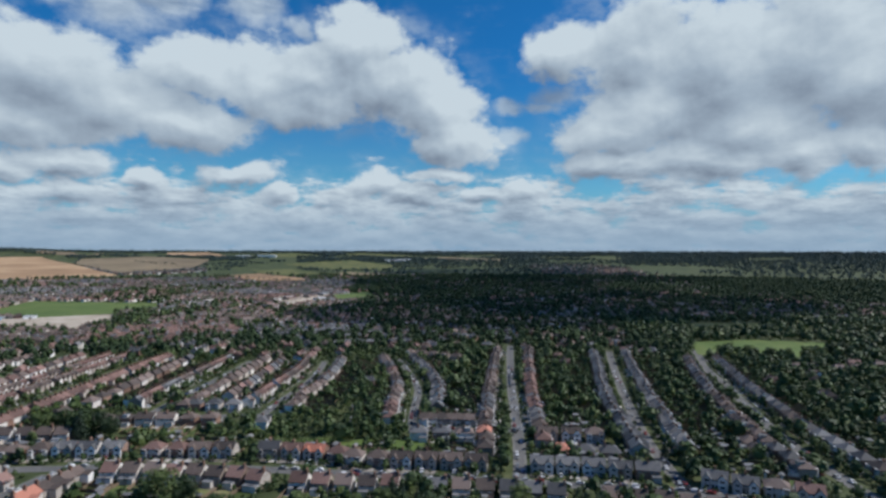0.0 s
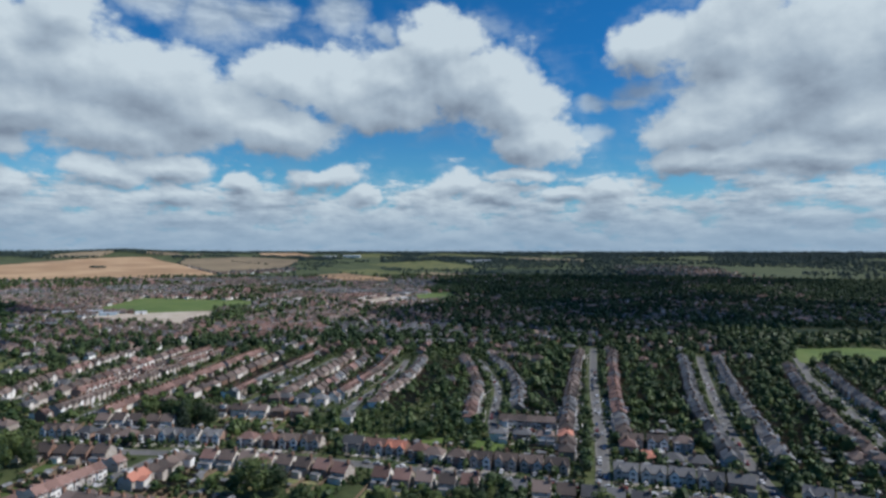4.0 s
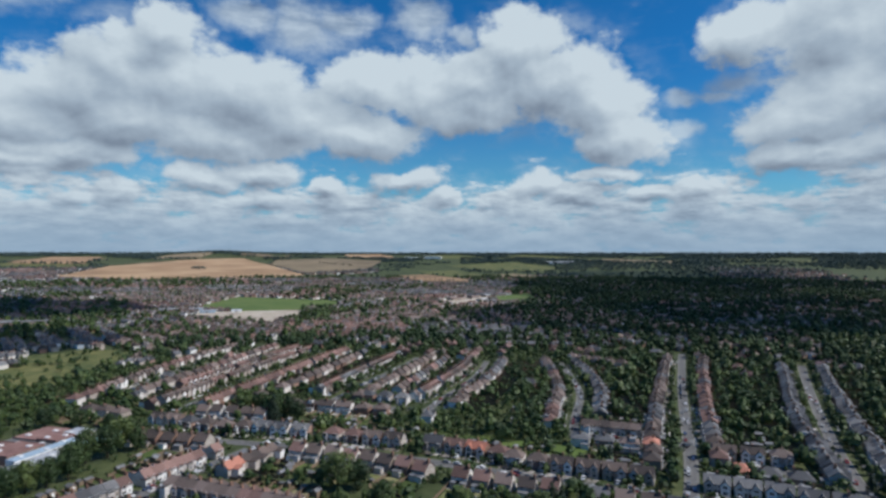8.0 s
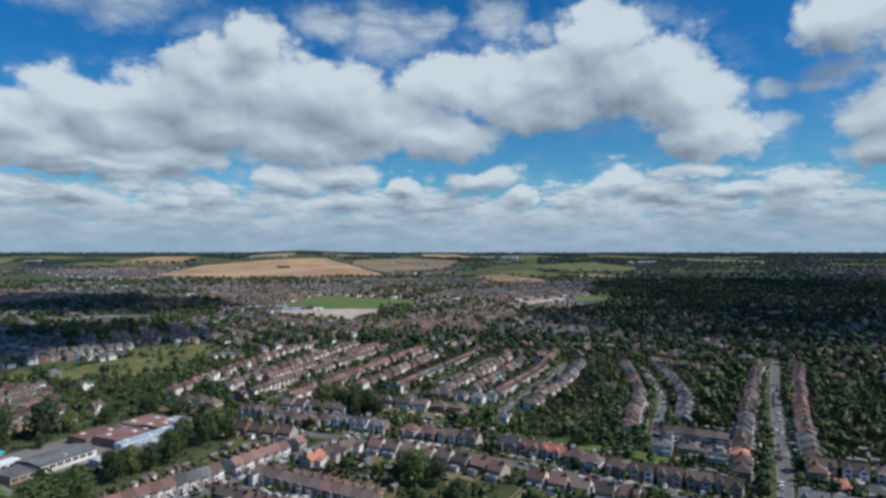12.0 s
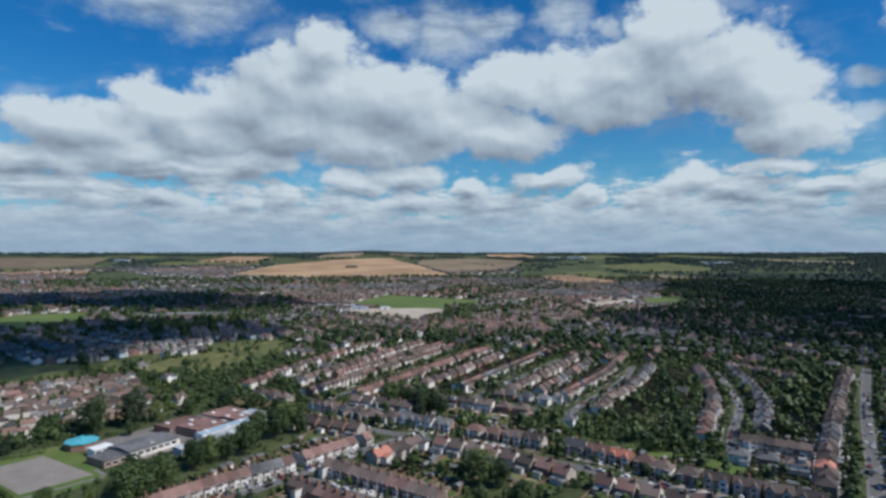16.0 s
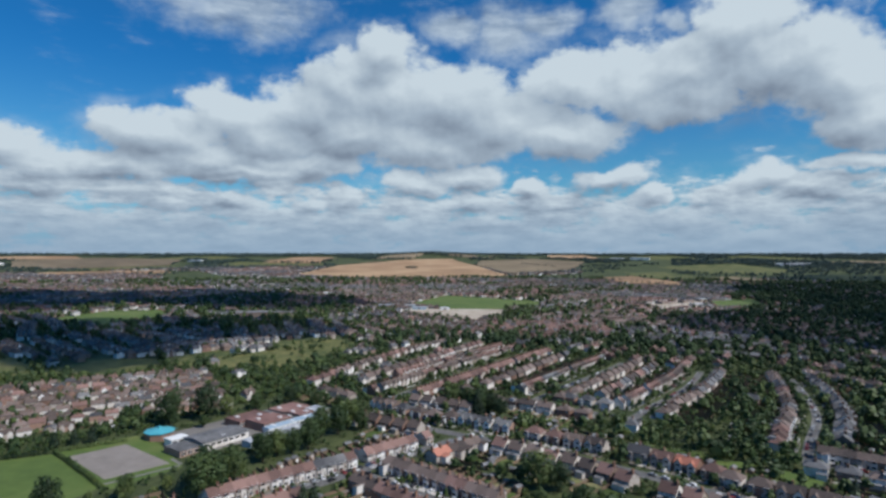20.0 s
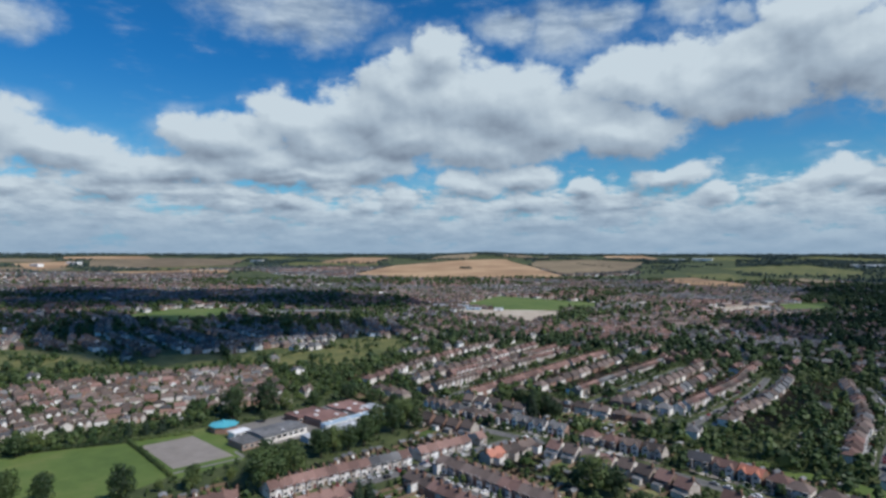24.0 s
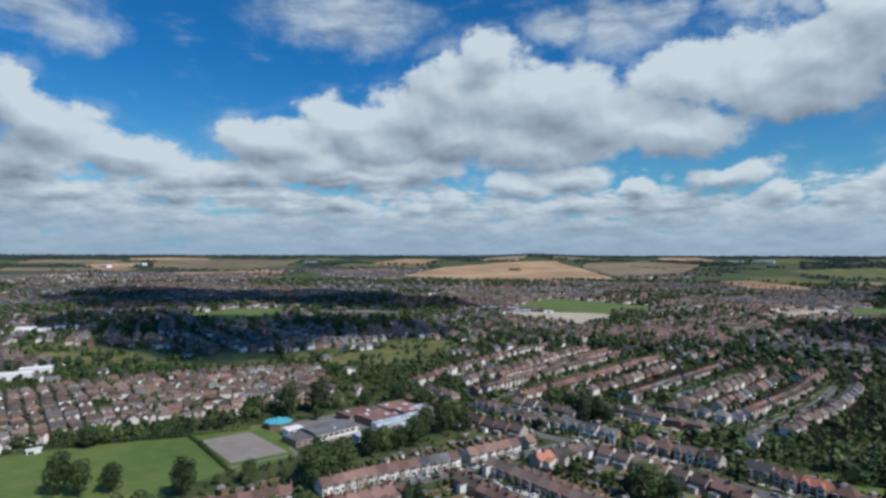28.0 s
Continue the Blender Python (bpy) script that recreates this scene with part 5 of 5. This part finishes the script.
    for m, s in sheds[:140]:
        m = pose(m.translation.x, m.translation.y, 0, 0, 0, math.degrees(m.to_euler().z)) @ Matrix.Scale(s, 4)
        if first is None:
            first = base("garden_shed", "small timber shed with a felt roof in a back garden", "shed", "garden sheds", m)
            for (me, a), name in zip(meshes, ("wall", "roof", "door")):
                part(name, me, first, at=pose(0, 0, 0, 0, 0, a))
        else:
            ob = copy_thing(first, m)
            ob.scale = (s, s, s)
        taken.add(m.translation.x, m.translation.y, 1.5)


build_gardens()


def build_near_trees():
    rng = random.Random(21)
    spots = []
    for _ in range(60000):
        r = 200 + 480 * rng.random() ** 0.7
        a = radians(rng.uniform(-86, 42))
        x, y = r * math.sin(a), r * math.cos(a)
        h = rng.choice([2.2, 3, 3, 4, 4, 5, 5, 6, 7, 8, 10, 13] if x < -60 else [2.5, 3, 4, 4, 5, 6, 7, 8, 10, 12, 14]) * rng.uniform(0.85, 1.15)
        if x > -60 and y > 320 and rng.random() < 0.4:
            h += 3
        if x < -370 and y < 330:
            h *= 0.75
        estate = x < -365 and y < 330
        if x < -60 and rng.random() < (0.25 if estate else 0.65 if h > 4.5 else 0.3):
            continue
        if -366 < x < -262 and 125 < y < 298 and h > 4.5:
            continue
        if -300 < x < -236 and 85 < y < 150 and h > 3.6:
            continue
        if -263 < x < -205 and 140 < y < 285 and h > 3.6:
            continue
        if y < 292 and x > -190 and rng.random() < 0.5:
            continue
        if is_open(x, y) or not taken.free(x, y, h * 0.23):
            continue
        taken.add(x, y, h * 0.27)
        spots.append((x, y, h))
    spots.sort(key=lambda s: math.hypot(s[0], s[1]))
    big = [s for s in spots if s[2] > 4.5][:270]
    chosen = set(big)
    for x, y, h in big:
        plant(rng.choice([0, 1, 2, 3, 4, 5, 0, 1, 2, 3, 6]), x, y, h, rng.uniform(0, 360), rng.uniform(0.9, 1.2))
    return [s for s in spots if s not in chosen]


# ---- unseen clouds, added to shade the woods and the town ----
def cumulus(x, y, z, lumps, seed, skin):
    """One added shade caster out of view, heaped with a flat base: lumps of east, north, reach, depth about its middle.
    """
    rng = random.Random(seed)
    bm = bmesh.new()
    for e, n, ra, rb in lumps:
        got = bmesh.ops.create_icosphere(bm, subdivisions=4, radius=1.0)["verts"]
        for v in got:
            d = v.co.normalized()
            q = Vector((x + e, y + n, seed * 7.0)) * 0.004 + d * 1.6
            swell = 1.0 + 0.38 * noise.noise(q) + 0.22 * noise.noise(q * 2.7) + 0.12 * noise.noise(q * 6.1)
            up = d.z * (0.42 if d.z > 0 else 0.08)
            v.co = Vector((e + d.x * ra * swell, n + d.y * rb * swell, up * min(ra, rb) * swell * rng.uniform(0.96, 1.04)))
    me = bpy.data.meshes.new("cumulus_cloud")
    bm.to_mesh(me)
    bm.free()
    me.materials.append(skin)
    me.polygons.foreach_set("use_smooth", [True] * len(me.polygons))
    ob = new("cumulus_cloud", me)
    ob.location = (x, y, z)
    tagged(ob, "unseen white cloud added overhead to shade the town and woods", "cloud", kind="structure")


SHADE_CLOUD_SKIN = surface("shade_cloud_white", [(0.1, (0.78, 0.79, 0.8)), (0.9, (0.86, 0.87, 0.88))], rough=1.0, scale=0.01, patch=0.002, vary="none", spec=0.0)
THIN_SHADE_CLOUD_SKIN = surface("thin_shade_cloud_white", [(0.1, (0.78, 0.79, 0.8)), (0.9, (0.86, 0.87, 0.88))], rough=1.0, scale=0.01, patch=0.002, vary="none", spec=0.0)
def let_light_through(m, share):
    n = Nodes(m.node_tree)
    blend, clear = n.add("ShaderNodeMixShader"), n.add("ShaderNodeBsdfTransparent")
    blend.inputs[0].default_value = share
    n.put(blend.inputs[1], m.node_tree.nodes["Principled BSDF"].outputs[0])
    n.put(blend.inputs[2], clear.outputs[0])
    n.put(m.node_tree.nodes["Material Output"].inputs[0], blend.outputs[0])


# the clear share sets how deep the added shade is
let_light_through(SHADE_CLOUD_SKIN, 0.45)
let_light_through(THIN_SHADE_CLOUD_SKIN, 0.62)
# never in view; each is set sunward of the ground it should darken
cumulus(1880, 1220, 1800, [(-80, -60, 300, 230), (230, 40, 330, 250), (20, 400, 330, 240)], 3, THIN_SHADE_CLOUD_SKIN)
cumulus(2060, 2240, 1800, [(-260, -160, 360, 300), (260, 120, 400, 340), (-140, 520, 420, 300)], 4, THIN_SHADE_CLOUD_SKIN)
cumulus(930, 540, 1800, [(-50, -20, 190, 130), (80, 110, 150, 110), (20, -130, 170, 80), (125, -105, 110, 80), (-230, -120, 190, 110)], 5, SHADE_CLOUD_SKIN)
cumulus(600, 940, 1800, [(-220, 20, 300, 190), (60, 40, 230, 150), (-60, -90, 160, 90)], 6, SHADE_CLOUD_SKIN)
cumulus(330, 620, 1800, [(-30, -30, 200, 150), (-180, 120, 260, 170), (-260, -60, 200, 130), (-430, 70, 210, 150)], 7, SHADE_CLOUD_SKIN)


# ---- the town and the woods beyond ----
def cover(x, y):
    """Share of houses and of trees at a place."""
    r, a = math.hypot(x, y), math.degrees(math.atan2(x, y))
    if -368 < x < -258 and 120 < y < 300:
        return 0.0, 0.15
    if a < -47 and 560 < r < 690:
        return 0.06, 0.95
    if a < -44 and 690 < r < 900:
        return 0.95, 0.3
    if r < 640:
        return (0.5 if -400 < x < -110 and y > 330 else 0.05), 0.4
    if r > 2350:
        n = noise.noise((x * 0.0017, y * 0.0017, 1.7))
        return (0.75 if n > -0.05 and a < -16 else 0.3 if n > 0.2 else 0.0), 0.5
    n = noise.noise((x * 0.0028, y * 0.0028, 0.3)) * 0.5 + 0.5
    edge = -9 + 5 * noise.noise((r * 0.004, 0, 0))
    if x > 240 and 560 < y < 960:
        return 0.0, 0.9
    if a > edge and r > 690:
        return (0.5 if n > 0.42 else 0.2), 1.0
    if r < 790 and a > -42:
        return 0.25, 1.0
    if a < -44 and 640 < r < 1500:
        return (0.8, 0.55) if n > 0.4 else (0.3, 0.85)
    if n > 0.6:
        return (0.45, 0.9) if r < 1150 else (0.7, 0.6)
    return (0.82, 0.6) if r < 1150 else (0.95, 0.42)


def build_far_houses():
    rng = random.Random(31)
    V, F, M = [], [], []
    kinds = ["brown", "brown", "grey", "red", "grey"]
    mats = [ROOF["brown"][1], ROOF["grey"][1], ROOF["red"][1], ROOF["orange"][1], WALL["render"][1], WALL["mixed"][1], WALL["brick"][1]]
    code = {"brown": 0, "grey": 1, "red": 2, "orange": 3, "render": 4, "mixed": 5, "brick": 6}

    def add(x, y, t, w, d, e, h, roof, wall, hip):
        z, ct, st, b, o = height(x, y), math.cos(t), math.sin(t), len(V), 0.5
        local = [(-w / 2, -d / 2, 0), (w / 2, -d / 2, 0), (w / 2, d / 2, 0), (-w / 2, d / 2, 0), (-w / 2, -d / 2, e), (w / 2, -d / 2, e), (w / 2, d / 2, e), (-w / 2, d / 2, e),
                 (-w / 2 - o, -d / 2 - o, e - 0.3), (w / 2 + o, -d / 2 - o, e - 0.3), (w / 2 + o, d / 2 + o, e - 0.3), (-w / 2 - o, d / 2 + o, e - 0.3),
                 (-w / 2 - o + hip, 0, h), (w / 2 + o - hip, 0, h)]
        V.extend((x + px * ct - py * st, y + px * st + py * ct, z + pz) for px, py, pz in local)
        F.extend(tuple(b + q for q in f) for f in ((0, 1, 5, 4), (1, 2, 6, 5), (2, 3, 7, 6), (3, 0, 4, 7), (8, 9, 13, 12), (10, 11, 12, 13), (9, 10, 13), (11, 8, 12)))
        M.extend([code[wall]] * 4 + [code[roof]] * 4)
        # a front gable, and a chimney
        if w < 15 and math.hypot(x, y) < 1500:
            g, b = rng.uniform(-0.3, 0.3) * w, len(V)
            local = [(g - 1.9, -d / 2 - 0.8, 0), (g + 1.9, -d / 2 - 0.8, 0), (g + 1.9, -d / 2 - 0.8, e), (g, -d / 2 - 0.8, h - 0.8), (g - 1.9, -d / 2 - 0.8, e),
                     (g + 1.9, -0.5, e), (g, -0.5, h - 0.8), (g - 1.9, -0.5, e), (g + 1.9, -d / 2, 0), (g - 1.9, -d / 2, 0)]
            V.extend((x + px * ct - py * st, y + px * st + py * ct, z + pz) for px, py, pz in local)
            F.extend(tuple(b + q for q in f) for f in ((0, 1, 2, 3, 4), (1, 8, 5, 2), (9, 0, 4, 7), (2, 5, 6, 3), (4, 3, 6, 7)))
            M.extend([code[wall if x < -350 else "render"]] + [code[wall]] * 2 + [code[roof]] * 2)
            c, b = rng.choice([-0.4, 0.0, 0.4]) * w * 0.6, len(V)
            local = [(c + dx, dy, k) for k in (h - 1.5, h + 1.4) for dx, dy in ((-0.5, -0.5), (0.5, -0.5), (0.5, 0.5), (-0.5, 0.5))]
            V.extend((x + px * ct - py * st, y + px * st + py * ct, z + pz) for px, py, pz in local)
            F.extend(tuple(b + q for q in f) for f in ((4, 5, 6, 7), (0, 1, 5, 4), (1, 2, 6, 5), (2, 3, 7, 6), (3, 0, 4, 7)))
            M.extend([code["brick"]] * 5)

    for x, y, t, w, d, e, h, roof, wall in FARTHER:
        add(x, y, t, w, d, e, h, roof, wall, rng.uniform(0, 0.3) * w)
    size = 190.0
    for i in range(-18, 5):
        for j in range(0, 18):
            cx, cy = i * size + (40 if j % 3 == 0 else 0), j * size
            turn = noise.noise((cx * 0.0011, cy * 0.0011, 2.0)) * 2.2 + rng.choice([0, 0, 0.4])
            if math.hypot(cx, cy) < 700:
                turn = math.pi / 2
            c, s = math.cos(turn), math.sin(turn)
            main = rng.choice(kinds)
            for k in range(-5, 6):
                v = k * 18.5 + (3.5 if k % 2 else -3.5)
                u = -size * 0.52
                while u < size * 0.52:
                    u += rng.uniform(10.0, 13.5)
                    x, y = cx + u * c - v * s, cy + u * s + v * c
                    r, a = math.hypot(x, y), math.degrees(math.atan2(x, y))
                    if not (370 < r < 3300 and -90 < a < 44) or rng.random() > cover(x, y)[0]:
                        continue
                    if is_open(x, y) or not taken.free(x, y, 5.5):
                        continue
                    taken.add(x, y, 4.8)
                    w, d, e, h = rng.uniform(7, 11.5), rng.uniform(7.0, 8.5), rng.uniform(4.6, 5.4), rng.uniform(7.2, 8.6)
                    if r > 900 and rng.random() < 0.03:
                        w, d, e, h = rng.uniform(16, 30), rng.uniform(10, 14), rng.uniform(6, 9), rng.uniform(8, 11)
                    t = turn + rng.uniform(-0.06, 0.06) + (math.pi / 2 if rng.random() < 0.12 else 0) + (math.pi if k % 2 else 0)
                    add(x, y, t, w, d, e, h, main if rng.random() < 0.7 else rng.choice(kinds), rng.choice(["brick", "brick", "mixed"] if a > -9 else ["render", "render", "mixed", "mixed", "brick"]), rng.uniform(0, 0.32) * w)
    joined("distant_houses", V, F, mats, M, "crowded brown-roofed houses of the town farther off", "houses")


def build_far_trees():
    rng = random.Random(77)
    town, wood, hills = GARDEN + HEDGE, [], []
    # scrub and single trees about the meadows
    for ring in MEADOWS:
        for _ in range(2600):
            x, y = rng.uniform(-925, -425), rng.uniform(100, 550)
            n = noise.noise((x * 0.03, y * 0.03, 4.0))
            if inside(x, y, ring) and n > (-0.2 if ring is MEADOWS[1] else -0.02) + rng.uniform(0, 0.4):
                town.append((x, y, rng.uniform(2, 9)))
    for _ in range(60000):
        r = 420 + 1980 * rng.random() ** 0.75
        a = radians(rng.uniform(-88, 43))
        x, y = r * math.sin(a), r * math.cos(a)
        share = cover(x, y)[1]
        if rng.random() > share:
            continue
        h = rng.uniform(6, 11) if share < 0.5 else rng.uniform(8, 16)
        h *= 1 + max(0, r - 900) / 4000
        if is_open(x, y) or not taken.free(x, y, h * (0.22 if share < 0.9 else 0.17)):
            continue
        taken.add(x, y, h * 0.26)
        (wood if share > 0.9 else town).append((x, y, h))
    # hedges and woods of the far hills
    for _ in range(44000):
        r = 2250 + 2650 * math.sqrt(rng.random())
        a = radians(rng.uniform(-90, 45))
        x, y = r * math.sin(a), r * math.cos(a)
        if is_open(x, y):
            continue
        n = noise.noise((x * 0.0016, y * 0.0016, 5.0)) + 0.5 * noise.noise((x * 0.005, y * 0.005, 9.0))
        right = math.degrees(a) > -14
        if n > (-0.35 if right else 0.05) or r > 4600:
            hills.append((x, y, rng.uniform(9, 16) * (1.25 if r > 3500 else 1.0)))
    # hedgerows between the fields on the slope
    for x0, y0, x1, y1 in [(-1255, 2271, -1860, 2950), (-1860, 2950, -2051, 3323), (-1612, 1748, -1255, 2271), (-2033, 1729, -2467, 2434),
                           (-1896, 3759, -2247, 3277), (-1413, 3597, -1157, 2724), (-887, 2322, -469, 2041), (-3585, 2156, -3094, 1761), (-1700, 3250, -1350, 3000)]:
        n = int(math.hypot(x1 - x0, y1 - y0) / 14)
        for k in range(n):
            if rng.random() < 0.72:
                t = k / n
                hills.append((x0 + (x1 - x0) * t + rng.uniform(-5, 5), y0 + (y1 - y0) * t + rng.uniform(-5, 5), rng.uniform(5, 12)))
    for _ in range(26):
        hills.append((-1960 + rng.gauss(0, 22), 2480 + rng.gauss(0, 14), rng.uniform(9, 14)))
    close, far = [q for q in town if math.hypot(q[0], q[1]) < 720], [q for q in town if math.hypot(q[0], q[1]) >= 720]
    stuff_of_trees("garden_trees", close, far_tree_patterns("broad", 12, 40, 0.1, 5), LEAF[1], "green trees and shrubs in the gardens of the town")
    stuff_of_trees("town_trees", far, far_tree_patterns("broad", 10, 16, 0.15, 3), LEAF[1], "green trees among the distant roofs")
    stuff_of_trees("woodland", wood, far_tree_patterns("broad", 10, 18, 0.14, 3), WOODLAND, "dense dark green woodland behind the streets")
    stuff_of_trees("hill_woods", hills, far_tree_patterns("broad", 8, 6, 0.22, 2), HAZED_HILLWOOD, "dark woods and hedgerows on the far hills, tinted with haze")


build_far_houses()
GARDEN = build_near_trees()
build_far_trees()
